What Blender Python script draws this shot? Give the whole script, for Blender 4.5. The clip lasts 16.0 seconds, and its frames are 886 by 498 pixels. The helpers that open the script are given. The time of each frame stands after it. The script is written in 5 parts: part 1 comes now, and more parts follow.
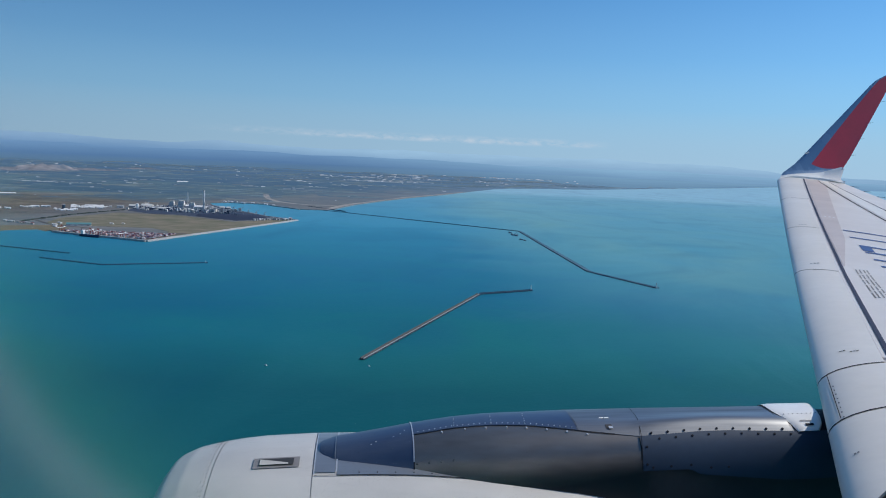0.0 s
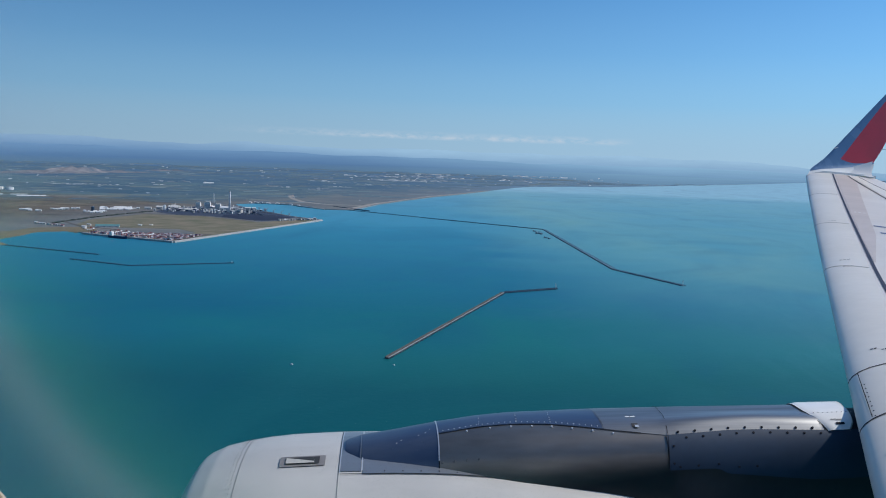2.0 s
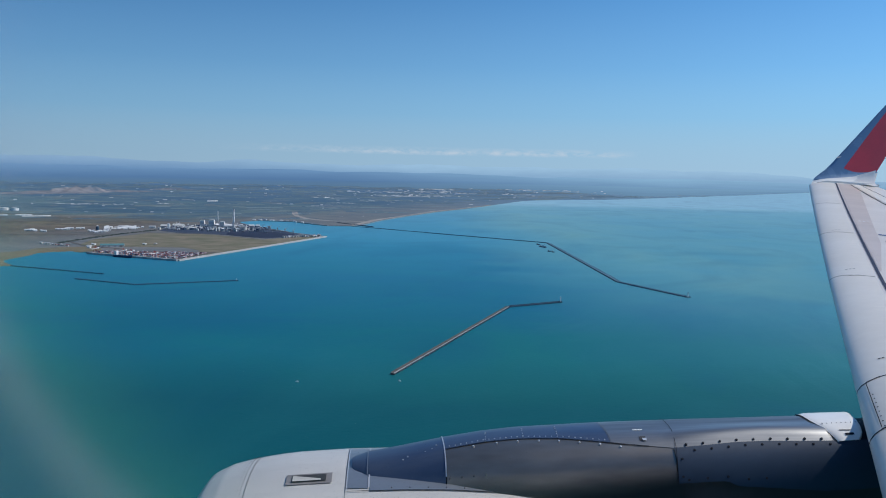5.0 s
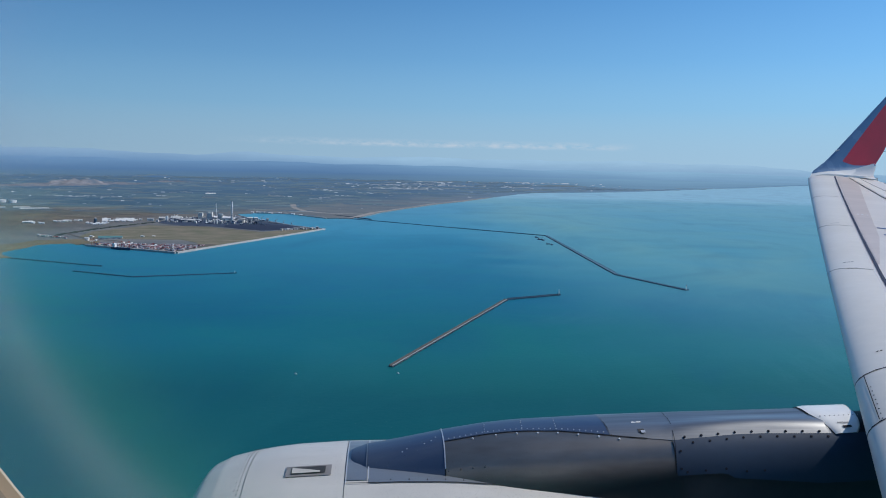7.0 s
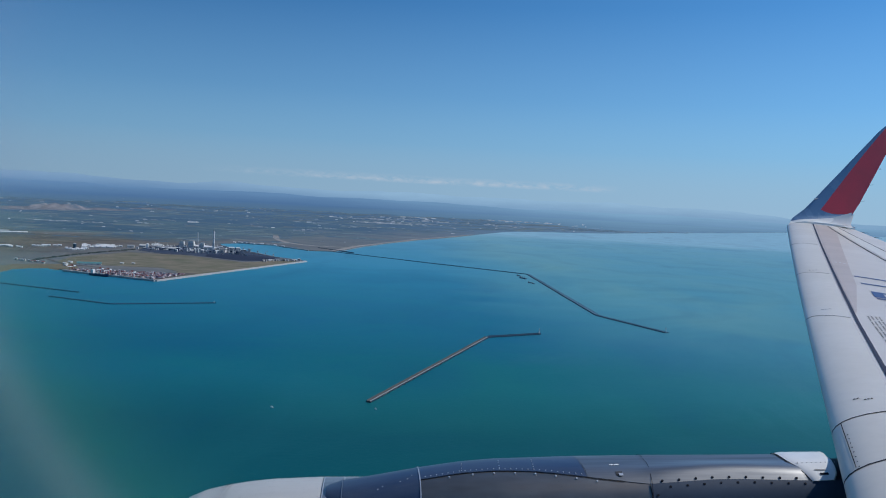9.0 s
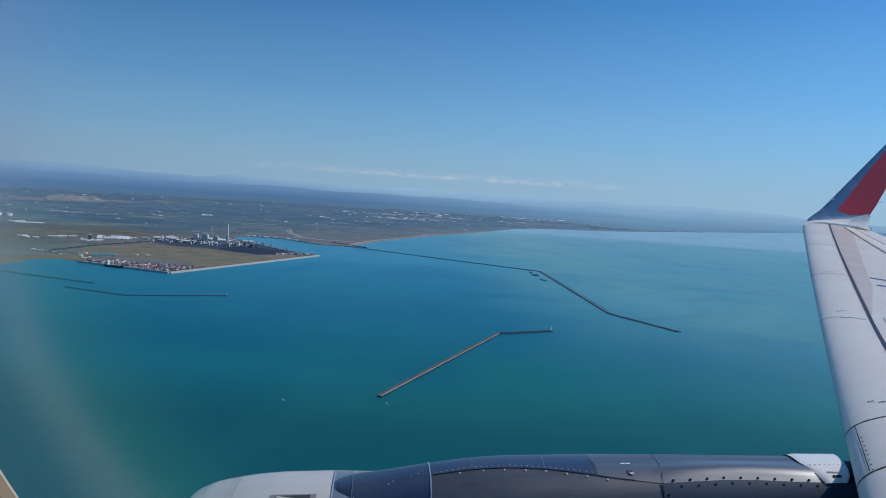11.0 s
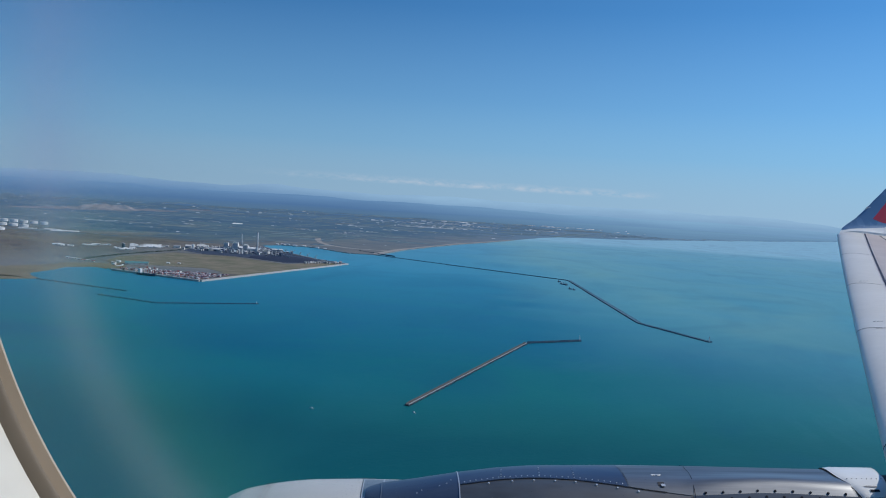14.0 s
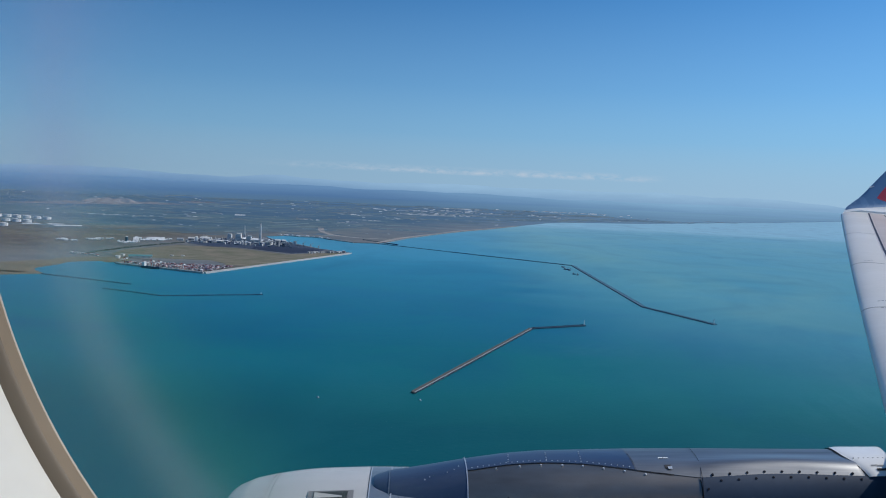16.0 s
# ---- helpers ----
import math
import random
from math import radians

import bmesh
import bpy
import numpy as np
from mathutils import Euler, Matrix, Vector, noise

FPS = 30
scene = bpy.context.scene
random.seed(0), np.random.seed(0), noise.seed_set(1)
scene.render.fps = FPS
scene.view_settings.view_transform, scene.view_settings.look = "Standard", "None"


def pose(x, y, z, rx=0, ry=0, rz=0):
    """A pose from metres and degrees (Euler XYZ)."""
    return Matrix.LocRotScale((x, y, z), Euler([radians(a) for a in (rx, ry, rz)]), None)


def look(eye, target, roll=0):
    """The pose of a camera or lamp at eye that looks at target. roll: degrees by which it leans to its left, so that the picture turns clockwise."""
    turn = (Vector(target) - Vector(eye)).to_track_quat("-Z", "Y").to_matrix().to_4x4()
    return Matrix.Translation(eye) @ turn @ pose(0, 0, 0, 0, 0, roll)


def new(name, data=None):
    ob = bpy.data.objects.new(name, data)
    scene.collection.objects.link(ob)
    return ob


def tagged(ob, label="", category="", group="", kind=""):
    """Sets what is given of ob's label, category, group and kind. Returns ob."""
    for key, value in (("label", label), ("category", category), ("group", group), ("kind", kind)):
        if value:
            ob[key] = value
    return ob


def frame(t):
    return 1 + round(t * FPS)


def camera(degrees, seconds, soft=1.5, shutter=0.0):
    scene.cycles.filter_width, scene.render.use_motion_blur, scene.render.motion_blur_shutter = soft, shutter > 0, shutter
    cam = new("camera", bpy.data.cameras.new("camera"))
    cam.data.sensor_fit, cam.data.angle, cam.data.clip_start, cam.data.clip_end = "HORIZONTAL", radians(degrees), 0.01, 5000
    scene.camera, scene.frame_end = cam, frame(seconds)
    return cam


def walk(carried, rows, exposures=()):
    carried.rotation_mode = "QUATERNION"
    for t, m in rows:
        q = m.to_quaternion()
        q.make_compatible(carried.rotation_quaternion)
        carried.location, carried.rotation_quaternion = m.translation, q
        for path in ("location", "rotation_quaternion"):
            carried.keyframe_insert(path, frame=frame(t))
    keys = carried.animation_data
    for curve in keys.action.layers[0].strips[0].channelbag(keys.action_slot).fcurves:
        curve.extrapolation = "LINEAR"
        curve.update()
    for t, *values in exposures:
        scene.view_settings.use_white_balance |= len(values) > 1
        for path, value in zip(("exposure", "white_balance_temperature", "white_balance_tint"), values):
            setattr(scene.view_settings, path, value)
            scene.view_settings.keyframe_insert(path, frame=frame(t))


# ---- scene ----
cam = camera(59.2, 16.0, soft=1.0)
# seconds, metres aft of the seat, yaw, pitch, roll
ROWS = [
    (0.0, 0.0163, 0.521, -6.62, -2.236), (0.5, 0.0161, 1.004, -6.501, -1.969), (1.0, 0.0161, 1.409, -6.752, -1.873),
    (1.5, 0.0153, 1.755, -7.64, -1.987), (2.0, 0.0182, 2.237, -6.759, -1.636), (2.5, 0.0212, 2.841, -6.474, -1.357),
    (3.0, 0.0139, 3.045, -7.087, -1.668), (3.5, 0.0129, 2.901, -6.157, -1.226), (4.0, 0.0176, 2.497, -5.669, -0.93),
    (6.5, 0.0178, 2.472, -5.824, -0.744), (7.0, 0.0139, 2.334, -6.216, -0.896), (7.5, 0.0117, 2.139, -6.098, -1.306),
    (8.0, 0.0122, 1.611, -5.136, -1.472), (8.5, 0.0109, 1.199, -4.812, -2.139), (9.0, 0.0119, 1.178, -3.537, -2.683),
    (9.5, 0.0115, 1.144, -3.146, -2.828), (10.0, 0.0108, 1.715, -3.464, -3.091), (12.5, 0.0057, 2.419, -4.007, -3.5),
    (13.0, 0.0049, 3.194, -3.076, -3.203), (13.5, 0.0011, 3.728, -3.415, -3.506), (14.0, 0.0036, 4.205, -3.368, -3.313),
    (14.5, 0.0034, 4.612, -3.61, -2.988), (15.0, -0.0006, 4.639, -4.307, -2.956), (15.5, 0.0023, 4.48, -4.309, -2.462),
    (16.0, 0.0025, 4.361, -4.294, -2.218)]
EYE = Vector((0, 0, 50))
AFT = Vector((math.cos(radians(6.8)), math.sin(radians(6.8)), 0))
# the airliner flies with one wing a little low
BANK = Matrix.Translation(EYE) @ pose(0, 0, 0, 0, -0.35, 0)
walk(cam, [(t, BANK @ pose(*(AFT * d), 90 + p, r, y)) for t, d, y, p, r in ROWS],
     [(0.0, 0.0, 6380, 10), (7.8, 0.0, 6380, 10), (9.0, -0.20, 6180, 10), (10.0, -0.20, 6180, 10), (12.5, -0.15, 6180, 10), (14.5, -0.14, 6200, 10), (16.0, -0.12, 6240, 10)])

# aircraft frame: x aft, y outboard, z up, origin at the window seat's eye
AIR = BANK @ pose(0, 0, 0, 0, 0, 2.9) @ pose(0, 0, 0, -0.15) @ pose(0, 0, 0, 0, 0, 3.9)

# ------------------------------------------------------------------ light
SUN_TO = (AIR.to_3x3() @ Vector((0.72, 0.12, 0.685))).normalized()
SUN_EL = math.asin(SUN_TO.z)
SUN_AZ = math.atan2(SUN_TO.x, SUN_TO.y)
sun = new("sun", bpy.data.lights.new("sun", "SUN"))
sun.data.energy, sun.data.angle, sun.data.color = 3.25, radians(0.5), (1.0, 0.93, 0.82)
sun.matrix_world = look((0, 0, 60), Vector((0, 0, 60)) - SUN_TO)

world = bpy.data.worlds.new("world")
scene.world = world
world.use_nodes = True


class Nodes:
    """Short hand for a node tree."""

    def __init__(self, tree):
        self.t = tree

    def add(self, kind, *ins, out=0, **props):
        n = self.t.nodes.new(kind)
        for k, v in props.items():
            if k == "op":
                n.operation = v
            elif k == "blend":
                n.blend_type = v
            elif k == "data":
                n.data_type = v
            elif k == "feature":
                n.feature = v
            elif k == "sky":
                n.sky_type = v
        for i, v in enumerate(ins):
            if v is None:
                continue
            if isinstance(v, bpy.types.NodeSocket):
                self.t.links.new(v, n.inputs[i])
            else:
                n.inputs[i].default_value = v
        return n.outputs[out]

    def math(self, op, a, b=0.0):
        return self.add("ShaderNodeMath", a, b, op=op)

    def ramp(self, fac, *stops):
        n = self.t.nodes.new("ShaderNodeValToRGB")
        self.t.links.new(fac, n.inputs[0])
        e = n.color_ramp.elements
        while len(e) < len(stops):
            e.new(0.5)
        for el, (p, c) in zip(e, stops):
            el.position = p
            el.color = (*c, 1) if isinstance(c, tuple) else (c, c, c, 1)
        return n.outputs[0]

    def mix(self, fac, a, b, blend="MIX"):
        n = self.t.nodes.new("ShaderNodeMix")
        n.data_type, n.blend_type = "RGBA", blend
        for i, v in ((0, fac), (6, a), (7, b)):
            if isinstance(v, bpy.types.NodeSocket):
                self.t.links.new(v, n.inputs[i])
            else:
                n.inputs[i].default_value = (*v, 1) if isinstance(v, tuple) else v
        return n.outputs[2]

    def noise(self, vec, scale, detail=4.0, rough=0.55, dist=0.0):
        n = self.t.nodes.new("ShaderNodeTexNoise")
        self.t.links.new(vec, n.inputs["Vector"])
        n.inputs["Scale"].default_value, n.inputs["Detail"].default_value = scale, detail
        n.inputs["Roughness"].default_value, n.inputs["Distortion"].default_value = rough, dist
        return n.outputs["Fac"]

    def scaled(self, vec, sx, sy, sz, rz=0.0):
        n = self.t.nodes.new("ShaderNodeMapping")
        self.t.links.new(vec, n.inputs[0])
        n.inputs["Scale"].default_value = (sx, sy, sz)
        n.inputs["Rotation"].default_value = (0, 0, rz)
        return n.outputs[0]


def build_sky():
    n = Nodes(world.node_tree)
    bg = world.node_tree.nodes["Background"]
    sky = world.node_tree.nodes.new("ShaderNodeTexSky")
    sky.sky_type, sky.sun_disc = "NISHITA", False
    sky.sun_elevation, sky.sun_rotation = SUN_EL, SUN_AZ
    sky.altitude, sky.air_density, sky.dust_density, sky.ozone_density = 400, 0.8, 0.3, 5.0
    way = n.add("ShaderNodeTexCoord", out=0)
    sep = world.node_tree.nodes.new("ShaderNodeSeparateXYZ")
    world.node_tree.links.new(way, sep.inputs[0])
    z = sep.outputs[2]
    # a low row of small far cumulus over the mountains
    band = n.math("MULTIPLY", n.ramp(z, (0.0195, 0.0), (0.0228, 1.0)), n.ramp(z, (0.0236, 1.0), (0.0305, 0.0)))
    puff = n.noise(n.scaled(way, 48, 48, 130), 1.0, 8.0, 0.68, 0.4)
    gate = n.noise(n.scaled(way, 7, 7, 7), 1.0, 2.0)
    side = n.ramp(n.math("ADD", n.math("MULTIPLY", sep.outputs[0], 0.5), 0.5), (0.34, 0.0), (0.40, 0.6), (0.47, 1.0), (0.575, 1.0), (0.60, 0.0))
    cloud = n.math("MULTIPLY", n.math("MULTIPLY", n.ramp(puff, (0.38, 0.0), (0.70, 1.0)), band), n.math("MULTIPLY", n.ramp(gate, (0.32, 0.55), (0.5, 1.0)), side))
    clear = n.mix(1.0, sky.outputs[0], (0.50, 0.93, 1.10), "MULTIPLY")
    # pale haze low down
    clear = n.mix(n.ramp(z, (0.0, 0.94), (0.06, 0.72), (0.13, 0.30), (0.24, 0.0)), clear, (2.92, 5.0, 7.1))
    clear = n.mix(n.ramp(z, (0.0, 0.75), (0.03, 0.5), (0.07, 0.0)), clear, (3.6, 5.3, 6.75))
    # the clear sky brightens towards the sun
    dot = n.t.nodes.new("ShaderNodeVectorMath")
    dot.operation = "DOT_PRODUCT"
    n.t.links.new(way, dot.inputs[0])
    dot.inputs[1].default_value = SUN_TO
    lit = n.math("ADD", n.math("MULTIPLY", dot.outputs["Value"], 0.38), 0.84)
    grey = n.t.nodes.new("ShaderNodeCombineColor")
    for k in range(3):
        n.t.links.new(lit, grey.inputs[k])
    clear = n.mix(1.0, clear, grey.outputs[0], "MULTIPLY")
    col = n.mix(n.math("MULTIPLY", cloud, 0.80), clear, (6.0, 6.4, 7.0))
    world.node_tree.links.new(col, bg.inputs[0])
    bg.inputs[1].default_value = 0.103


build_sky()

# ------------------------------------------------------------------ materials


def material(name, col, col2=None, rough=0.5, metal=0.0, scale=3.0, fine=40.0, bump=0.0, amount=1.0, glow=0.0, per=None, spec=0.5, stretch=(1, 1, 1), dark_reflection=None):
    """A painted or natural surface: two colours in large patches, fine grain, an uneven gloss and a little relief."""
    m = bpy.data.materials.new(name)
    m.use_nodes = True
    n = Nodes(m.node_tree)
    b = m.node_tree.nodes["Principled BSDF"]
    p = n.scaled(n.add("ShaderNodeTexCoord", out=3), *stretch)
    big = n.noise(p, scale, 4.0, 0.6)
    small = n.noise(p, fine, 3.0, 0.6)
    col2 = col2 or tuple(c * 0.8 for c in col)
    c = n.mix(n.ramp(big, (0.35, 0.0), (0.65, amount)), col, col2)
    c = n.mix(n.ramp(small, (0.3, 0.12), (0.7, 0.0)), c, tuple(v * 0.55 for v in col))
    if per == "object":
        r = n.add("ShaderNodeObjectInfo", out=5)
        c = n.mix(n.ramp(r, (0.0, 0.0), (1.0, 0.35)), c, tuple(v * 0.6 for v in col))
    m.node_tree.links.new(c, b.inputs["Base Color"])
    rr = n.math("ADD", n.math("MULTIPLY", n.math("SUBTRACT", big, 0.5), 0.25), rough)
    m.node_tree.links.new(rr, b.inputs["Roughness"])
    b.inputs["Metallic"].default_value = metal
    b.inputs["Specular IOR Level"].default_value = spec
    if bump:
        k = n.t.nodes.new("ShaderNodeBump")
        k.inputs["Strength"].default_value, k.inputs["Distance"].default_value = bump, 0.02
        m.node_tree.links.new(small, k.inputs["Height"])
        m.node_tree.links.new(k.outputs[0], b.inputs["Normal"])
    if dark_reflection:
        # a dark reflection painted in, stronger aft and downward, ragged at its edge
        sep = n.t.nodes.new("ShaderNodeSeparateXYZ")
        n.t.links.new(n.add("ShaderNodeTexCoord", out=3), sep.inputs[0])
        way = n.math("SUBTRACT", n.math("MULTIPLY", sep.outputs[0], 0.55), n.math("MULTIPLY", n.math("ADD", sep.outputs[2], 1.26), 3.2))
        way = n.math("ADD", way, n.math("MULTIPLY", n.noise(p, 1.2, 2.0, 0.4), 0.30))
        c = n.mix(n.ramp(way, (0.28, 0.0), (0.92, 0.96)), c, dark_reflection)
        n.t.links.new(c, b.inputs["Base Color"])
    return m


def palette(name, cols, rough=0.6, dirt_haze=(0.12, 0.10, 0.09)):
    """One colour of a short list for each piece of a mesh."""
    m = bpy.data.materials.new(name)
    m.use_nodes = True
    n = Nodes(m.node_tree)
    g = n.t.nodes.new("ShaderNodeNewGeometry")
    r = n.t.nodes.new("ShaderNodeValToRGB")
    r.color_ramp.interpolation = "CONSTANT"
    e = r.color_ramp.elements
    while len(e) < len(cols):
        e.new(0.5)
    for i, c in enumerate(cols):
        e[i].position, e[i].color = i / len(cols), (*c, 1)
    n.t.links.new(g.outputs["Random Per Island"], r.inputs[0])
    c = n.mix(n.ramp(n.noise(n.add("ShaderNodeTexCoord", out=3), 2.0), (0.4, 0.0), (0.7, 0.3)), r.outputs[0], dirt_haze)
    b = m.node_tree.nodes["Principled BSDF"]
    n.t.links.new(c, b.inputs["Base Color"])
    b.inputs["Roughness"].default_value = rough
    return m


def sea_material():
    m = bpy.data.materials.new("sea_water")
    m.use_nodes = True
    n = Nodes(m.node_tree)
    b = m.node_tree.nodes["Principled BSDF"]
    p = n.add("ShaderNodeTexCoord", out=3)
    sep = n.t.nodes.new("ShaderNodeSeparateXYZ")
    n.t.links.new(p, sep.inputs[0])
    x, y = sep.outputs[0], sep.outputs[1]
    wob = n.math("MULTIPLY", n.math("SUBTRACT", n.noise(p, 0.006, 5.0, 0.6, 1.0), 0.5), 160.0)
    # silt carried along the open coast, clearer blue water in the harbour
    side = n.math("ADD", n.math("ADD", x, n.math("MULTIPLY", y, 0.12)), wob)
    silt = n.ramp(n.math("DIVIDE", n.math("ADD", side, 60.0), 400.0), (0.28, 0.0), (0.52, 1.0), (0.9, 0.75))
    patch = n.ramp(n.noise(n.scaled(p, 1, 1.6, 1, 0.5), 0.012, 5.0, 0.6, 1.5), (0.36, 0.0), (0.66, 1.0))
    deep = n.mix(patch, (0.002, 0.118, 0.208), (0.003, 0.150, 0.198))
    green = n.ramp(n.math("DIVIDE", n.math("ADD", y, n.math("MULTIPLY", wob, 0.35)), 400.0), (0.42, 1.0), (0.72, 0.0))
    green = n.math("MULTIPLY", green, n.ramp(n.math("DIVIDE", n.math("ADD", n.math("ADD", x, n.math("MULTIPLY", wob, 0.3)), 100.0), 200.0), (0.15, 0.45), (0.55, 1.0)))
    deep = n.mix(n.math("MULTIPLY", green, 0.95), deep, (0.011, 0.158, 0.138))
    # base colour painted darker close in and paler with distance
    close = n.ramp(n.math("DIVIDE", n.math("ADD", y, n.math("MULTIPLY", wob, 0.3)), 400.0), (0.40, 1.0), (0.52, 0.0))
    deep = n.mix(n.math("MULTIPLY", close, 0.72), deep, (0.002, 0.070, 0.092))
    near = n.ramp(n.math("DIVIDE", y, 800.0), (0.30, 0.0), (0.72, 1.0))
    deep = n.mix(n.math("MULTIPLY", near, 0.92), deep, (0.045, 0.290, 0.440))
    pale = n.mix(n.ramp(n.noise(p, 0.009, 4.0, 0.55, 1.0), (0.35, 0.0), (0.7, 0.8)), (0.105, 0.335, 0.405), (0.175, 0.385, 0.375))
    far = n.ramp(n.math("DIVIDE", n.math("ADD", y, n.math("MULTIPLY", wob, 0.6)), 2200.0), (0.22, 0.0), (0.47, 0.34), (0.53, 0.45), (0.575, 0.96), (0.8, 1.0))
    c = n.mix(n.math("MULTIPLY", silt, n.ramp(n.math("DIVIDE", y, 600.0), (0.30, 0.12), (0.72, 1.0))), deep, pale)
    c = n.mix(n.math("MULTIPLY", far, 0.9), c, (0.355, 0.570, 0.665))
    # faint streaks and wind lanes
    lane = n.noise(n.scaled(p, 1.0, 0.18, 1, 0.9), 0.05, 4.0, 0.6, 1.2)
    c = n.mix(n.ramp(lane, (0.54, 0.0), (0.80, 0.08)), c, (0.03, 0.18, 0.25))
    swirl = n.noise(n.scaled(p, 1.0, 0.7, 1, -0.6), 0.010, 5.0, 0.55, 2.0)
    c = n.mix(n.ramp(swirl, (0.47, 0.0), (0.68, 0.22)), c, (0.001, 0.062, 0.165))
    c = n.mix(n.ramp(swirl, (0.28, 0.16), (0.46, 0.0)), c, (0.03, 0.20, 0.22))
    # thin drifting filaments of silt
    vein = n.math("ABSOLUTE", n.math("SUBTRACT", n.noise(n.scaled(p, 1.0, 0.5, 1, -0.7), 0.02, 5.0, 0.55, 2.5), 0.5))
    open_sea = n.ramp(n.math("DIVIDE", n.math("ADD", x, 100.0), 300.0), (0.30, 0.0), (0.60, 1.0))
    patchy = n.math("MULTIPLY", n.ramp(n.noise(p, 0.011, 3.0), (0.48, 0.0), (0.62, 1.0)), open_sea)
    c = n.mix(n.math("MULTIPLY", n.ramp(vein, (0.0, 0.17), (0.06, 0.0)), patchy), c, (0.10, 0.29, 0.33))
    n.t.links.new(c, b.inputs["Base Color"])
    b.inputs["Roughness"].default_value = 0.42
    b.inputs["IOR"].default_value = 1.333
    b.inputs["Specular IOR Level"].default_value = 0.16
    k = n.t.nodes.new("ShaderNodeBump")
    k.inputs["Strength"].default_value, k.inputs["Distance"].default_value = 0.25, 0.15
    n.t.links.new(n.math("ADD", n.noise(p, 0.8, 5.0, 0.6), n.noise(p, 0.12, 3.0, 0.5)), k.inputs["Height"])
    n.t.links.new(k.outputs[0], b.inputs["Normal"])
    return m


def land_material():
    m = bpy.data.materials.new("farmland")
    m.use_nodes = True
    n = Nodes(m.node_tree)
    b = m.node_tree.nodes["Principled BSDF"]
    p = n.add("ShaderNodeTexCoord", out=3)
    sep = n.t.nodes.new("ShaderNodeSeparateXYZ")
    n.t.links.new(p, sep.inputs[0])
    x, y = sep.outputs[0], sep.outputs[1]
    v = n.t.nodes.new("ShaderNodeTexVoronoi")
    v.distance = "CHEBYCHEV"
    n.t.links.new(n.scaled(p, 0.024, 0.015, 1, 0.30), v.inputs["Vector"])
    v.inputs["Scale"].default_value = 1.0
    s = n.t.nodes.new("ShaderNodeSeparateColor")
    n.t.links.new(v.outputs["Color"], s.inputs[0])
    # field tones hold the blue of distant haze in their base colour
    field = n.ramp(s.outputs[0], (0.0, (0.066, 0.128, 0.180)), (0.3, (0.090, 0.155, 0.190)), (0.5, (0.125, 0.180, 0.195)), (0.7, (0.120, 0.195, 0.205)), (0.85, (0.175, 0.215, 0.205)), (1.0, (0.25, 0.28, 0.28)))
    marsh = n.mix(n.ramp(n.noise(n.scaled(p, 1, 2.2, 1), 0.02, 6.0, 0.65, 1.0), (0.38, 0.0), (0.62, 1.0)), (0.165, 0.128, 0.108), (0.190, 0.175, 0.112))
    marsh = n.mix(n.ramp(n.noise(p, 0.05, 6.0, 0.65, 1.0), (0.46, 0.0), (0.62, 0.85)), marsh, (0.088, 0.073, 0.076))
    marsh = n.mix(n.ramp(n.noise(n.scaled(p, 1, 3, 1, 0.3), 0.035, 6.0, 0.7, 1.5), (0.56, 0.0), (0.66, 0.75)), marsh, (0.28, 0.23, 0.17))
    streak = n.noise(n.scaled(p, 0.22, 1, 1, 0.15), 0.045, 6.0, 0.7, 0.8)
    marsh = n.mix(n.ramp(streak, (0.42, 0.55), (0.52, 0.0)), marsh, (0.105, 0.083, 0.080))
    marsh = n.mix(n.ramp(streak, (0.54, 0.0), (0.66, 0.6)), marsh, (0.225, 0.20, 0.165))
    wob = n.math("MULTIPLY", n.math("SUBTRACT", n.noise(p, 0.008, 5.0), 0.5), 300.0)
    inland = n.ramp(n.math("DIVIDE", n.math("ADD", y, wob), 1600.0), (0.40, 0.0), (0.50, 1.0))
    c = n.mix(inland, marsh, field)
    # grey-brown dunes and scrub behind the long beach
    dune = n.math("ADD", n.math("ADD", x, n.math("MULTIPLY", y, -0.287)), n.math("MULTIPLY", wob, 0.25))
    dune = n.ramp(n.math("DIVIDE", n.math("ADD", dune, 603.0), 400.0), (0.26, 0.0), (0.52, 0.9))
    dune = n.math("MULTIPLY", dune, n.ramp(n.math("DIVIDE", y, 2600.0), (0.46, 1.0), (0.66, 0.0)))
    scrub = n.mix(n.ramp(n.noise(n.scaled(p, 0.5, 1, 1, 0.2), 0.03, 6.0, 0.7, 1.0), (0.40, 0.0), (0.62, 1.0)), (0.150, 0.176, 0.194), (0.225, 0.226, 0.228))
    c = n.mix(dune, c, scrub)
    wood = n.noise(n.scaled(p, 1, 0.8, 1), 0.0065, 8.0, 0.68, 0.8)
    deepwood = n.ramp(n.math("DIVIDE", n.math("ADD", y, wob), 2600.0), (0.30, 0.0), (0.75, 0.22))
    # distance haze painted in: blue wood tone, then base colour bluer with distance
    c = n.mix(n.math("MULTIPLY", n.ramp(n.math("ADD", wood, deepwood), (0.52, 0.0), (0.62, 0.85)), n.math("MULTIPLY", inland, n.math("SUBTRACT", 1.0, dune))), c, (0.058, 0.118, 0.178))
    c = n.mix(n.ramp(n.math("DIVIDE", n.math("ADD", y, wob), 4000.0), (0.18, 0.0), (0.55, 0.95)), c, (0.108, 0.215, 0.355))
    # haze painted into the base colour pales the far shore by the sea
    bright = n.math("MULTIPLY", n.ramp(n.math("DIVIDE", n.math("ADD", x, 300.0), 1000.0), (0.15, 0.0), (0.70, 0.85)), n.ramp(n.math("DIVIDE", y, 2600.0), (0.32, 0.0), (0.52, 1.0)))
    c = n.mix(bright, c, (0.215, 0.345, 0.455))
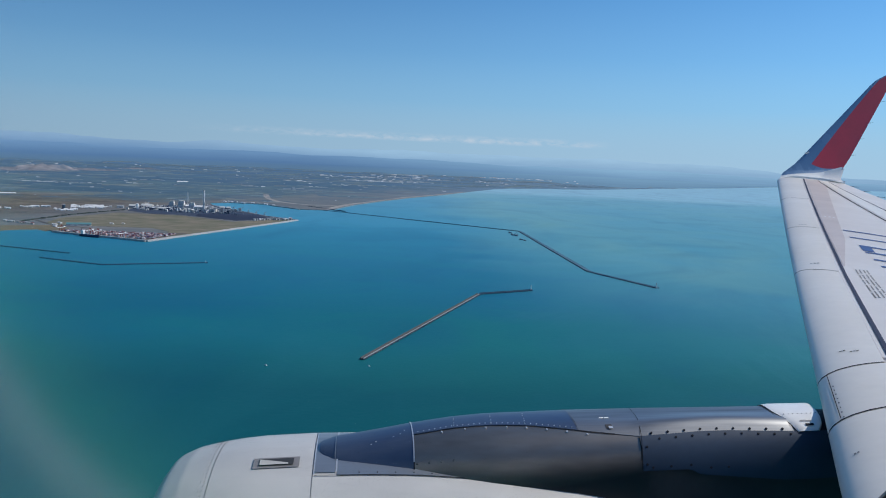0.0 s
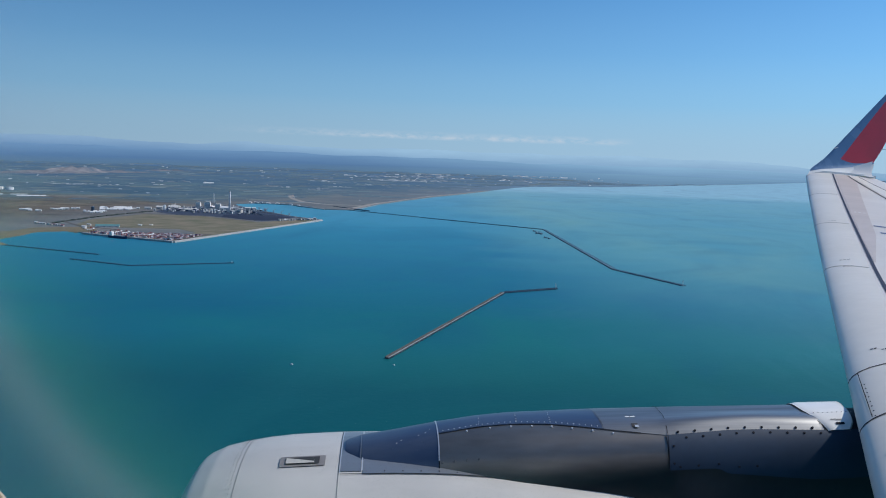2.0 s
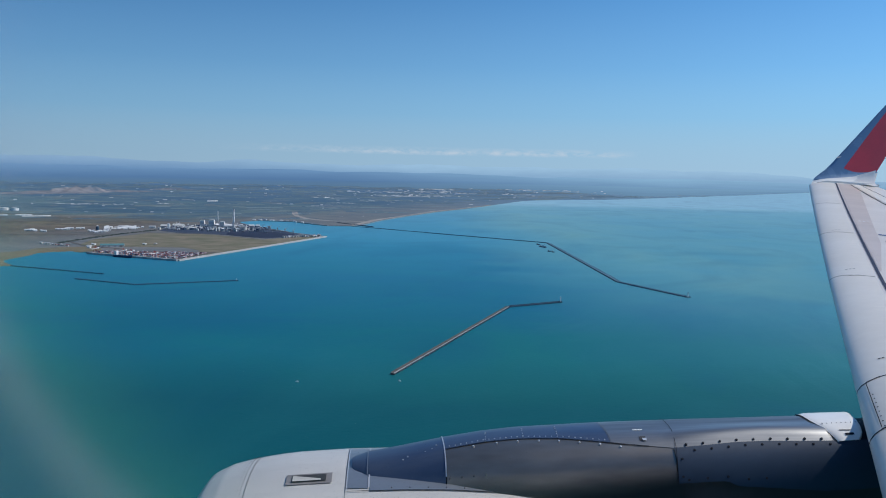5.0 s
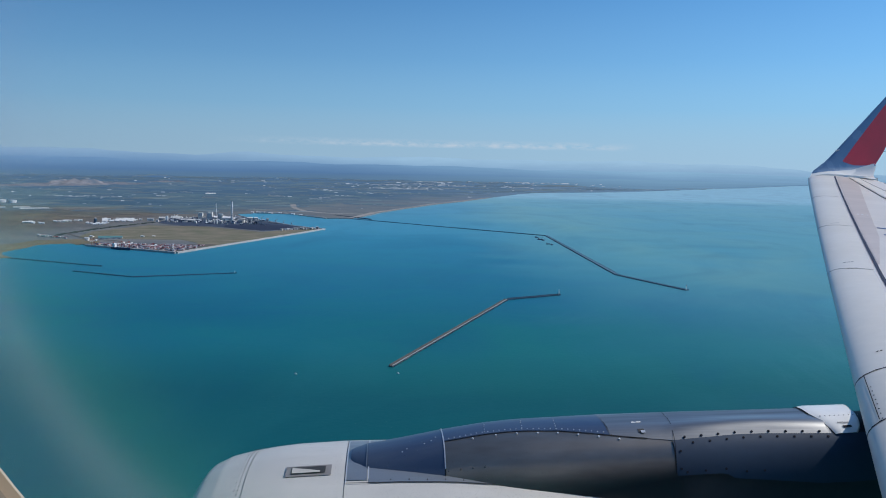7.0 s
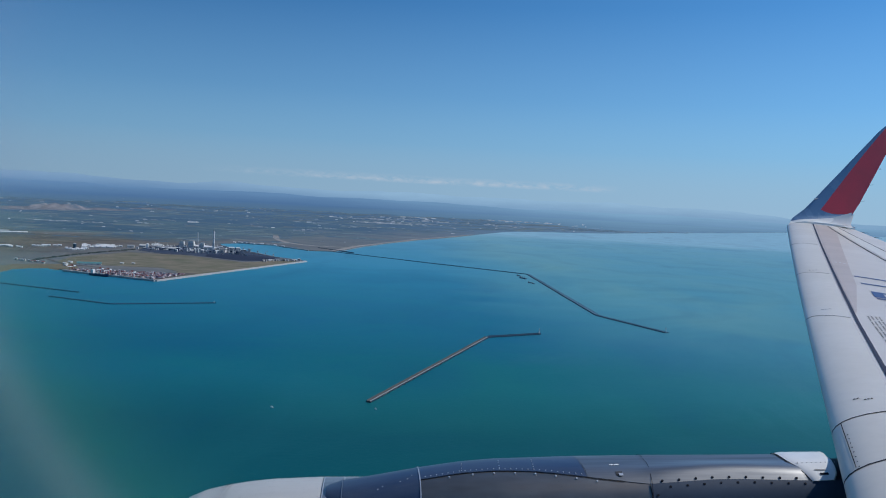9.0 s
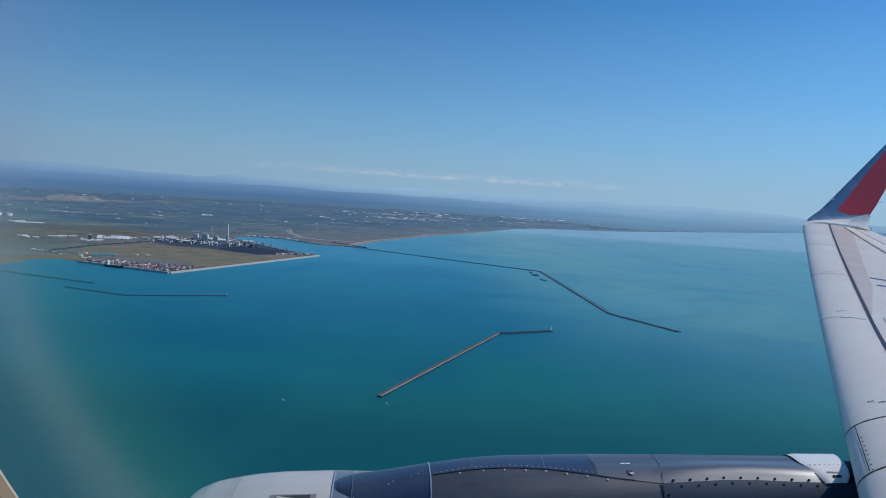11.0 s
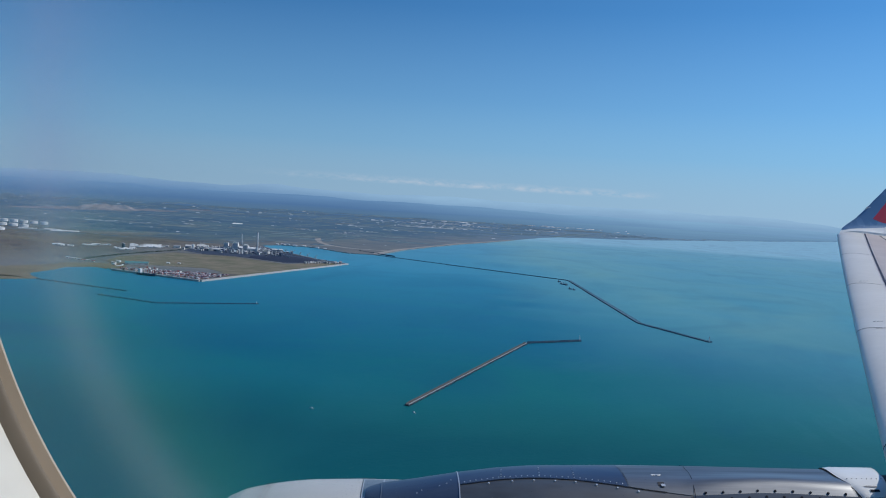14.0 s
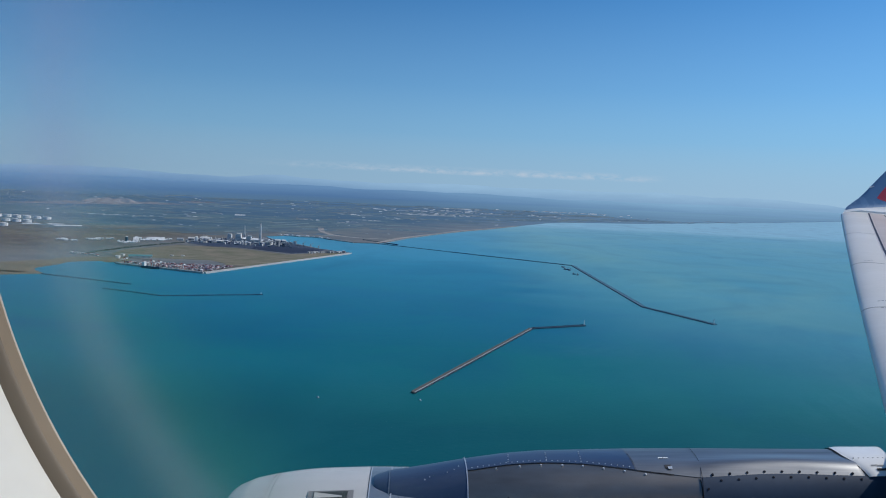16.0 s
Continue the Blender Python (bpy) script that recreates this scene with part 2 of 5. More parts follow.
    c = n.mix(n.ramp(n.noise(p, 0.35, 5.0, 0.7), (0.35, 0.16), (0.65, 0.0)), c, (0.05, 0.08, 0.10))
    n.t.links.new(c, b.inputs["Base Color"])
    b.inputs["Roughness"].default_value = 0.9
    b.inputs["Specular IOR Level"].default_value = 0.1
    return m


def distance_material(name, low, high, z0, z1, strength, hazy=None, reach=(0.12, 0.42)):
    """Far country: the blue haze before it is painted in as emission that changes with height."""
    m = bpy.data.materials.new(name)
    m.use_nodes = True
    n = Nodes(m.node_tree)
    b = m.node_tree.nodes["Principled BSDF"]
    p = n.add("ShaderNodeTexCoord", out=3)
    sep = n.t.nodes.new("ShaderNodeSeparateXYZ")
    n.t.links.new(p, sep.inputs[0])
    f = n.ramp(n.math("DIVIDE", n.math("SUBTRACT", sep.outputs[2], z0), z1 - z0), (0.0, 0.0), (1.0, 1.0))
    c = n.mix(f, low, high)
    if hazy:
        # more painted haze over the range towards the open sea
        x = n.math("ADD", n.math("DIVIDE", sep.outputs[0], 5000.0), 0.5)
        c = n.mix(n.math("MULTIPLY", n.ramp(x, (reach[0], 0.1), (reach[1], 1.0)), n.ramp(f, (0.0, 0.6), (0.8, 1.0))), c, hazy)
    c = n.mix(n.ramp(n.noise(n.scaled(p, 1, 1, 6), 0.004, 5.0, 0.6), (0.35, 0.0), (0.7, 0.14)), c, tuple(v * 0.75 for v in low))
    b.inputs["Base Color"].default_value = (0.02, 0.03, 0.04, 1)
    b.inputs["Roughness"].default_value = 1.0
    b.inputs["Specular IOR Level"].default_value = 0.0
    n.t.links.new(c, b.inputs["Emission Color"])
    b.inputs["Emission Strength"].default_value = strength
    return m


SEA = sea_material()
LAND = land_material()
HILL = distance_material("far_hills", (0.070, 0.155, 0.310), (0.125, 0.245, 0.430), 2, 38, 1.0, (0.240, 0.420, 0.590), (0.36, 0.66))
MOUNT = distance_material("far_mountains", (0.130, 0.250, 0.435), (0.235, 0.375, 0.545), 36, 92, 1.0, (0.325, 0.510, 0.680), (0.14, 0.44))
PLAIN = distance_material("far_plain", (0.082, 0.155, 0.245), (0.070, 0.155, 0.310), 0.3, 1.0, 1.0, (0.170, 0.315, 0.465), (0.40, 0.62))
SAND = material("beach_sand", (0.27, 0.255, 0.24), (0.36, 0.345, 0.33), 0.95, scale=0.05, fine=1.2)
DRYGRASS = material("dry_grass", (0.112, 0.124, 0.072), (0.250, 0.205, 0.150), 0.95, scale=0.16, fine=0.45, stretch=(0.35, 1, 1))
BAREEARTH = material("bare_earth", (0.265, 0.255, 0.27), (0.10, 0.135, 0.18), 0.95, scale=0.028, fine=0.2, stretch=(0.6, 2, 1))
YARD = material("plant_yard", (0.024, 0.042, 0.085), (0.045, 0.065, 0.105), 0.9, scale=0.08, fine=0.8)
CONCRETE = material("weathered_concrete", (0.58, 0.56, 0.53), (0.44, 0.43, 0.41), 0.85, scale=0.25, fine=2.5, per="object")
OCHRE = material("reed_shore", (0.20, 0.16, 0.10), (0.15, 0.135, 0.085), 0.95, scale=0.04, fine=0.6)
NAVYDECK = material("wet_dark_concrete", (0.055, 0.130, 0.220), (0.085, 0.160, 0.245), 0.8, scale=0.4, fine=3, per="object")
SLATEDECK = material("slate_grey_concrete", (0.10, 0.21, 0.29), (0.14, 0.24, 0.31), 0.85, scale=0.4, fine=3, per="object")
DARKROCK = material("wet_armour_rock", (0.030, 0.075, 0.125), (0.042, 0.09, 0.14), 0.8, scale=0.6, fine=4)
RUSTDECK = material("stained_pier_deck", (0.112, 0.108, 0.108), (0.152, 0.146, 0.142), 0.9, scale=0.3, fine=3, per="object")
ASPHALT = material("port_asphalt", (0.075, 0.07, 0.07), (0.12, 0.11, 0.10), 0.9, scale=0.1, fine=1.5)
COAL = material("coal", (0.008, 0.019, 0.052), (0.015, 0.028, 0.065), 0.9, scale=0.3, fine=2.0, bump=0.3)
PALEWALL = material("pale_cladding", (0.80, 0.78, 0.74), (0.68, 0.67, 0.64), 0.7, scale=0.5, fine=3, per="object")
GREYWALL = material("grey_cladding", (0.34, 0.36, 0.38), (0.44, 0.45, 0.46), 0.7, scale=0.5, fine=3, per="object")
WHITEROOF = material("white_roof", (0.84, 0.84, 0.83), (0.74, 0.74, 0.74), 0.6, scale=0.5, fine=3)
TEALROOF = material("teal_roof", (0.10, 0.24, 0.25), (0.13, 0.28, 0.29), 0.6, scale=0.5, fine=3)
REDPAINT = material("crane_red", (0.35, 0.06, 0.05), (0.28, 0.06, 0.05), 0.6, scale=1, fine=6)
DARKHULL = material("ship_hull", (0.025, 0.045, 0.11), (0.04, 0.06, 0.12), 0.5, scale=1, fine=6)
BOXES = palette("container_paint", [(0.40, 0.14, 0.14), (0.74, 0.70, 0.70), (0.56, 0.40, 0.42), (0.30, 0.12, 0.15), (0.85, 0.83, 0.83), (0.12, 0.17, 0.32), (0.66, 0.52, 0.54), (0.08, 0.09, 0.14), (0.78, 0.75, 0.76), (0.46, 0.22, 0.20), (0.16, 0.20, 0.28), (0.88, 0.86, 0.86)])
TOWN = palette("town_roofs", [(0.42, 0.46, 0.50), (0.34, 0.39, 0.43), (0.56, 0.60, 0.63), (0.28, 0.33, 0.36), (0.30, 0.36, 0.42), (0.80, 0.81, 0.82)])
# the blue of distant haze is painted into these woodland colours
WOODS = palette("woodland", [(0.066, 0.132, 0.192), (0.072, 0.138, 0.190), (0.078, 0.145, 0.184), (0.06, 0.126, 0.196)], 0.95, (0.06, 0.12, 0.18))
HEDGE = palette("hedge_leaves", [(0.035, 0.055, 0.055), (0.045, 0.06, 0.055), (0.03, 0.05, 0.055)], 0.95, (0.03, 0.04, 0.04))

WINGWHITE = material("wing_grey_paint", (0.80, 0.755, 0.69), (0.74, 0.70, 0.64), 0.40, scale=1.1, fine=16, stretch=(0.6, 0.8, 1))
WINGTOP = material("wing_box_paint", (0.72, 0.675, 0.64), (0.65, 0.61, 0.585), 0.45, scale=1.0, fine=16, stretch=(0.6, 0.9, 1))
COWLWHITE = material("cowl_paint", (0.64, 0.625, 0.60), (0.53, 0.52, 0.505), 0.36, scale=2.2, fine=26, stretch=(0.5, 1.5, 1.5))
BARE = material("brushed_metal", (0.46, 0.48, 0.50), (0.33, 0.35, 0.38), 0.38, metal=0.7, scale=2.0, fine=40, stretch=(0.3, 2, 2))
CAPMETAL = material("strut_cap_metal", (0.36, 0.365, 0.37), (0.17, 0.18, 0.20), 0.40, metal=0.8, scale=3.0, fine=30, stretch=(0.18, 4, 5))
BLUEMETAL = material("blue_grey_metal", (0.072, 0.110, 0.190), (0.125, 0.160, 0.225), 0.34, metal=0.5, scale=3.0, fine=30, stretch=(0.3, 2.5, 3))
DARKMETAL = material("bronze_metal", (0.44, 0.385, 0.33), (0.18, 0.158, 0.145), 0.33, metal=0.85, scale=2.4, fine=18, stretch=(0.45, 1, 2.2), dark_reflection=(0.045, 0.045, 0.055))
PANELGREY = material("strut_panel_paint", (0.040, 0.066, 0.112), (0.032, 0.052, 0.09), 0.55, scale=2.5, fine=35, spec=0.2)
# dark colour standing in for the shadow on the strut's lower parts
SHADEPAINT = material("painted_shade", (0.05, 0.055, 0.065), (0.035, 0.04, 0.05), 0.6, spec=0.2)
NAVYLINE = material("navy_gap", (0.030, 0.042, 0.085), (0.040, 0.052, 0.095), 0.8, spec=0.2)
PINKPANEL = material("faded_panel_paint", (0.60, 0.52, 0.485), (0.54, 0.475, 0.45), 0.45, scale=1.5, fine=25, stretch=(0.6, 1, 1))
SEAM = material("black_sealant", (0.02, 0.023, 0.032), (0.03, 0.032, 0.042), 0.9, spec=0.1)
FASTENER = material("steel_fastener", (0.09, 0.09, 0.10), (0.14, 0.14, 0.15), 0.7, metal=0.2)
BRIGHTEDGE = material("bright_edge", (0.75, 0.77, 0.8), (0.65, 0.67, 0.7), 0.35, metal=0.5)
LETTERBLUE = material("blue_marking", (0.03, 0.07, 0.22), (0.04, 0.09, 0.26), 0.5)
MARKGREY = material("grey_marking", (0.20, 0.20, 0.21), (0.28, 0.28, 0.28), 0.6)
TEXTGREY = material("faded_lettering", (0.17, 0.175, 0.19), (0.24, 0.24, 0.25), 0.8, spec=0.1)
TIPBLUE = material("slate_blue_paint", (0.155, 0.275, 0.44), (0.175, 0.30, 0.47), 0.26, scale=2, fine=30)
TIPRED = material("deep_red_paint", (0.73, 0.060, 0.085), (0.67, 0.055, 0.08), 0.36, scale=2, fine=30)
LINER = material("cabin_plastic", (0.72, 0.725, 0.71), (0.69, 0.695, 0.68), 0.5, scale=6, fine=90)
SEAL = material("window_seal", (0.27, 0.235, 0.20), (0.22, 0.195, 0.165), 0.6, scale=9, fine=80)
SEALLIP = material("window_seal_lip", (0.50, 0.42, 0.34), (0.44, 0.375, 0.31), 0.5, scale=9, fine=80)
SKIN = material("fuselage_paint", (0.84, 0.84, 0.84), (0.77, 0.77, 0.78), 0.30, scale=0.7, fine=20)
# gloss white lifted above the fuselage white to stand in for sunlight
TIPWHITE = material("gloss_white_paint", (0.92, 0.91, 0.88), (0.86, 0.855, 0.84), 0.22, scale=1.5, fine=20)
VENT = material("vent_cavity", (0.03, 0.03, 0.035), (0.045, 0.045, 0.05), 0.7)
FRAMEGREY = material("vent_frame", (0.28, 0.26, 0.26), (0.22, 0.21, 0.21), 0.5)
VENTVANE = material("vent_vane", (0.58, 0.56, 0.52), (0.5, 0.48, 0.45), 0.5)

# ------------------------------------------------------------------ mesh tools


def part(name, bm, material, parent=None, label="", smooth=False):
    me = bpy.data.meshes.new(name)
    bmesh.ops.recalc_face_normals(bm, faces=bm.faces)
    bm.to_mesh(me)
    bm.free()
    me.materials.append(material)
    if smooth:
        for f in me.polygons:
            f.use_smooth = True
        try:
            me.set_sharp_from_angle(angle=radians(40))
        except AttributeError:
            pass
    ob = new(name, me)
    if parent is not None:
        ob.parent = parent
    if label:
        ob["label"] = label
    return ob


def thing(name, m, label, category, group="", kind=""):
    ob = new(name)
    ob.matrix_world = m
    ob.empty_display_size = 0.1
    return tagged(ob, label, category, group, kind)


def box(bm, cx, cy, cz, sx, sy, sz, rz=0.0, taper=1.0):
    """A block by its centre and size; taper narrows its top."""
    c, s = math.cos(rz), math.sin(rz)
    v = []
    for dz, k in ((-0.5, 1.0), (0.5, taper)):
        for dx, dy in ((-0.5, -0.5), (0.5, -0.5), (0.5, 0.5), (-0.5, 0.5)):
            a, b = dx * sx * k, dy * sy * k
            v.append(bm.verts.new((cx + a * c - b * s, cy + a * s + b * c, cz + dz * sz)))
    for f in ((3, 2, 1, 0), (4, 5, 6, 7), (0, 1, 5, 4), (1, 2, 6, 5), (2, 3, 7, 6), (3, 0, 4, 7)):
        bm.faces.new([v[i] for i in f])


def gable(bm, cx, cy, cz, sx, sy, h, roof, rz=0.0):
    """A shed with a pitched roof, ridge along its x."""
    c, s = math.cos(rz), math.sin(rz)

    def at(a, b, z):
        return bm.verts.new((cx + a * c - b * s, cy + a * s + b * c, cz + z))
    x, y = sx / 2, sy / 2
    lo = [at(-x, -y, 0), at(x, -y, 0), at(x, y, 0), at(-x, y, 0)]
    hi = [at(-x, -y, h), at(x, -y, h), at(x, y, h), at(-x, y, h)]
    r = [at(-x, 0, h + roof), at(x, 0, h + roof)]
    for f in ((lo[3], lo[2], lo[1], lo[0]), (lo[0], lo[1], hi[1], hi[0]), (lo[2], lo[3], hi[3], hi[2]), (hi[0], hi[1], r[1], r[0]), (hi[2], hi[3], r[0], r[1]),
              (lo[1], lo[2], hi[2], r[1], hi[1]), (lo[3], lo[0], hi[0], r[0], hi[3])):
        bm.faces.new(f)


def tube(bm, a, b, r0, r1=None, n=8, caps=True):
    """A round bar or tapered column from a to b."""
    a, b = Vector(a), Vector(b)
    r1 = r0 if r1 is None else r1
    q = (b - a).to_track_quat("Z", "Y")
    rings = []
    for p, r in ((a, r0), (b, r1)):
        rings.append([bm.verts.new(p + q @ Vector((r * math.cos(2 * math.pi * i / n), r * math.sin(2 * math.pi * i / n), 0))) for i in range(n)])
    for i in range(n):
        bm.faces.new((rings[0][i], rings[0][(i + 1) % n], rings[1][(i + 1) % n], rings[1][i]))
    if caps:
        bm.faces.new(rings[0][::-1])
        bm.faces.new(rings[1])


def loft(bm, rings, closed=True, caps=False):
    """Faces between rows of points, all rows of one length."""
    rows = [[bm.verts.new(p) for p in r] for r in rings]
    n = len(rows[0])
    for a, b in zip(rows, rows[1:]):
        for i in range(n if closed else n - 1):
            j = (i + 1) % n
            bm.faces.new((a[i], a[j], b[j], b[i]))
    if caps:
        bm.faces.new(rows[0][::-1])
        bm.faces.new(rows[-1])
    return rows


def slab(bm, pts, z0, z1):
    """An upright prism over a plan outline."""
    lo = [bm.verts.new((x, y, z0)) for x, y in pts]
    hi = [bm.verts.new((x, y, z1)) for x, y in pts]
    n = len(pts)
    bm.faces.new(hi)
    for i in range(n):
        bm.faces.new((lo[i], lo[(i + 1) % n], hi[(i + 1) % n], hi[i]))


def band(bm, pts, w0, w1, z):
    """A flat strip along a line, from w0 to w1 sideways of it."""
    rows = []
    for i, p in enumerate(pts):
        a, b = Vector(pts[max(i - 1, 0)]), Vector(pts[min(i + 1, len(pts) - 1)])
        t = (b - a).normalized()
        k = Vector((-t.y, t.x))
        p = Vector(p)
        u = 1 + 0.35 * math.sin(i * 2.3) if len(pts) > 3 else 1
        rows.append([(*(p + k * w0), z), (*(p + k * w1 * u), z)])
    loft(bm, rows, closed=False)


def clump(bm, x, y, z, sx, sy, sz, rng, n=7):
    """An uneven low crown of trees."""
    rings = []
    for f, h in ((1.0, 0.0), (0.95, 0.55), (0.55, 0.95)):
        rings.append([(x + sx * f * math.cos(6.283 * i / n) * rng.uniform(0.75, 1.2), y + sy * f * math.sin(6.283 * i / n) * rng.uniform(0.75, 1.2), z + sz * h * rng.uniform(0.8, 1.2)) for i in range(n)])
    rows = loft(bm, rings)
    bm.faces.new(rows[-1])

# ------------------------------------------------------------------ sea, land and distance


def build_sea():
    bm = bmesh.new()
    bmesh.ops.create_circle(bm, cap_ends=True, radius=4950, segments=96)
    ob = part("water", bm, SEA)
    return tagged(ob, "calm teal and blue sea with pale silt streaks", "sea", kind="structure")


build_sea()

COAST_LEFT = [(-4700, -900), (-1500, -420), (-700, -60), (-460, 120), (-335, 235), (-280, 305), (-252, 350), (-236, 362), (-230, 367), (-238, 376), (-244, 385), (-247, 405), (-246, 422), (-242, 433), (-230, 441), (-221, 432)]
PLATFORM = [(-215.8, 425.1), (-156.3, 402.4), (-109.9, 567.9), (-137.8, 590.8), (-157.7, 617.5), (-183.7, 644.6), (-205, 680)]
CHANNEL = [(-216, 705), (-204, 725), (-168.6, 722), (-154.2, 704.7), (-128.6, 679.1), (-109, 685)]
COAST_RIGHT = [(-105.5, 690.7), (-95.4, 771), (-75.1, 859.5), (-49, 957), (-15.9, 1054), (25, 1194), (78, 1375), (113, 1450), (165, 1505), (254, 1570), (329, 1650), (424, 1790), (524, 1937), (640, 2090), (773, 2265), (1168, 2835), (1900, 3700), (2600, 4150)]


def build_land():
    pts = COAST_LEFT + PLATFORM + CHANNEL + COAST_RIGHT
    pts += [(4900 * math.sin(a), 4900 * math.cos(a)) for a in np.linspace(0.53, -1.85, 40)]
    bm = bmesh.new()
    slab(bm, pts, -1.0, 0.35)
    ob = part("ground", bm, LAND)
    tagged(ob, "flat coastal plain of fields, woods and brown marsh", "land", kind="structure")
    bm = bmesh.new()
    band(bm, COAST_RIGHT[:6], -1.0, 6.0, 0.40)
    tagged(part("beach", bm, SAND), "long narrow sandy beach along the coast", "beach", kind="structure")
    bm = bmesh.new()
    rows = []
    for i, p in enumerate(COAST_LEFT[2:]):
        a, b = COAST_LEFT[2:][max(i - 1, 0)], COAST_LEFT[2:][min(i + 1, len(COAST_LEFT) - 3)]
        t = (Vector(b) - Vector(a)).normalized()
        k = Vector((-t.y, t.x))
        u = 1 + 0.4 * math.sin(i * 2.3)
        rows.append([(*(Vector(p) + k * w), z) for w, z in ((-5.5 * u, -0.08), (-1.0, 0.30), (0.5, 0.40), (17.0 * u, 0.40))])
    loft(bm, rows, closed=False)
    tagged(part("marsh_edge", bm, OCHRE), "olive reed fringe along a low shore", "shore", kind="structure")
    bm = bmesh.new()
    band(bm, [(-206.6, 884), (-196, 840), (-187, 812), (-169, 770), (-150, 750), (-132, 742), (-106, 745)], -3.0, 3.0, 0.44)
    tagged(part("river", bm, SAND), "pale sandy river mouth behind the beach", "river", kind="structure")


build_land()


def ridge(name, mat, a0, a1, r, base, seed, label, depth=300.0):
    """A far range: a long low body with an uneven crest."""
    rows = []
    for i in range(241):
        u = i / 240
        a = radians(a0 + (a1 - a0) * u)
        h = base(u) * (0.72 + 0.55 * noise.fractal(Vector((u * 9 + seed, seed, 0)), 0.9, 2.1, 6) * 0.6 + 0.2)
        h = max(h, 1.0)
        d = Vector((math.sin(a), math.cos(a)))
        rows.append([(*(d * (r - depth)), 0.2), (*(d * (r - depth * 0.4)), h * 0.55), (*(d * r), h), (*(d * (r + 40)), 0.2)])
    bm = bmesh.new()
    loft(bm, rows, closed=False)
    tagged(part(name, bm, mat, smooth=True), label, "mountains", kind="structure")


def far_plain():
    """The hazy end of the plain, from where single fields are lost to the foot of the hills."""
    rr = random.Random(77)
    shore = sorted((math.atan2(x, y), math.hypot(x, y)) for x, y in COAST_RIGHT)
    rows = []
    for i in range(201):
        a = radians(-46 + 74 * i / 200)
        d = Vector((math.sin(a), math.cos(a)))
        edge = 2250 - 28 * max(0.0, math.degrees(a) + 2) + 260 * noise.fractal(Vector((i * 0.09, 4.0, 0)), 0.9, 2.0, 5) + rr.uniform(-30, 30)
        edge = max(edge, float(np.interp(a, [s[0] for s in shore], [s[1] for s in shore])) + 45)
        rows.append([(*(d * (edge + (max(3420, edge + 60) - edge) * k / 6)), 0.36 + 0.64 * k / 6) for k in range(7)])
    bm = bmesh.new()
    loft(bm, rows, closed=False)
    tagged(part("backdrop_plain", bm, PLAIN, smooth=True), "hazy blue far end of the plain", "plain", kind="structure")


far_plain()
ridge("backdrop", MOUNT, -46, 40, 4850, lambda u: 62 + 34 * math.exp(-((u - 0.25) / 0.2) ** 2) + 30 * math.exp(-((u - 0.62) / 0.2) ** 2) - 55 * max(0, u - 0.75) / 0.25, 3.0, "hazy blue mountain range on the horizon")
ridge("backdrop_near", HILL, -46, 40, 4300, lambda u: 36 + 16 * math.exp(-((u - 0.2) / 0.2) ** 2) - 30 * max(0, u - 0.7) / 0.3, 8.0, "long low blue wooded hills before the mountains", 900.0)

# ------------------------------------------------------------------ the aircraft
airplane = thing("airplane", AIR, "white jet airliner in flight with a red and blue winglet", "airplane")


def le(y):
    """The wing's leading edge at y."""
    x = 0.41 + 0.539 * y
    z = -1.09 + 0.0533 * (y - 2.4) + 0.0021 * (y - 2.4) * (y - 6.49) if y > 2.4 else -1.09 + 0.02 * (y - 2.4)
    return x, z


def chord(y):
    return 1.50 + (15.4 - y) * 0.245 if y > 4.2 else 4.24 + (4.2 - y) * 1.0


def fat(y):
    return 1.0 + 0.75 * max(0.0, min(1.0, (6.0 - y) / 4.0))


def top(y, d):
    """A point of the upper skin, d metres behind the leading edge."""
    x, z = le(y)
    c = chord(y)
    n = 0.32 * fat(y)
    if d < n:
        s = math.sqrt(max(d, 0.0) / n)
        h = 0.088 * fat(y) * (1.5 * s - 0.5 * s ** 3)
    else:
        u = (d - n) / (c - n)
        h = 0.088 * fat(y) - 0.11 * c * u ** 1.6 * 0.55
    return Vector((x + d, y, z + h))


def under(y, d):
    x, z = le(y)
    c = chord(y)
    u = d / c
    h = -0.10 * fat(y) * math.sqrt(min(d / 0.25, 1.0)) - 0.16 * c * 0.35 * math.sin(math.pi * min(u, 1)) - 0.06 * c * u ** 1.6
    return Vector((x + d, y, z + h))


def slat_end(y):
    """Depth of the slats at y."""
    return 0.345 + (y - 3.64) * 0.0148


def skew(y, d):
    """The joints between the slats run square to the swept leading edge."""
    return y - 0.54 * d * max(0.0, min(1.0, (y - 3.7) / 1.5, (15.4 - y) / 2.0))


def slant_bar(bm, y, d0, d1, w, lift=0.003, n=10):
    """A painted bar square to the leading edge, w wide along the span."""
    rows = []
    for i in range(n + 1):
        d = d0 + (d1 - d0) * i / n
        k = y - 0.5 * (d - d0)
        rows.append([top(k, d) + Vector((0, 0, lift)), top(k + w, d) + Vector((0, 0, lift))])
    loft(bm, rows, closed=False)


def skin_strip(bm, y0, y1, d0, d1, lift=0.004, ny=12):
    """A thin raised strip on the upper skin; d0 and d1 are its edges at y0 and at y1."""
    rows = []
    for i in range(ny + 1):
        u = i / ny
        y = y0 + (y1 - y0) * u
        a, b = d0[0] + (d0[1] - d0[0]) * u, d1[0] + (d1[1] - d1[0]) * u
        rows.append([top(y, a + (b - a) * k / 3) + Vector((0, 0, lift)) for k in range(4)])
    loft(bm, rows, closed=False)


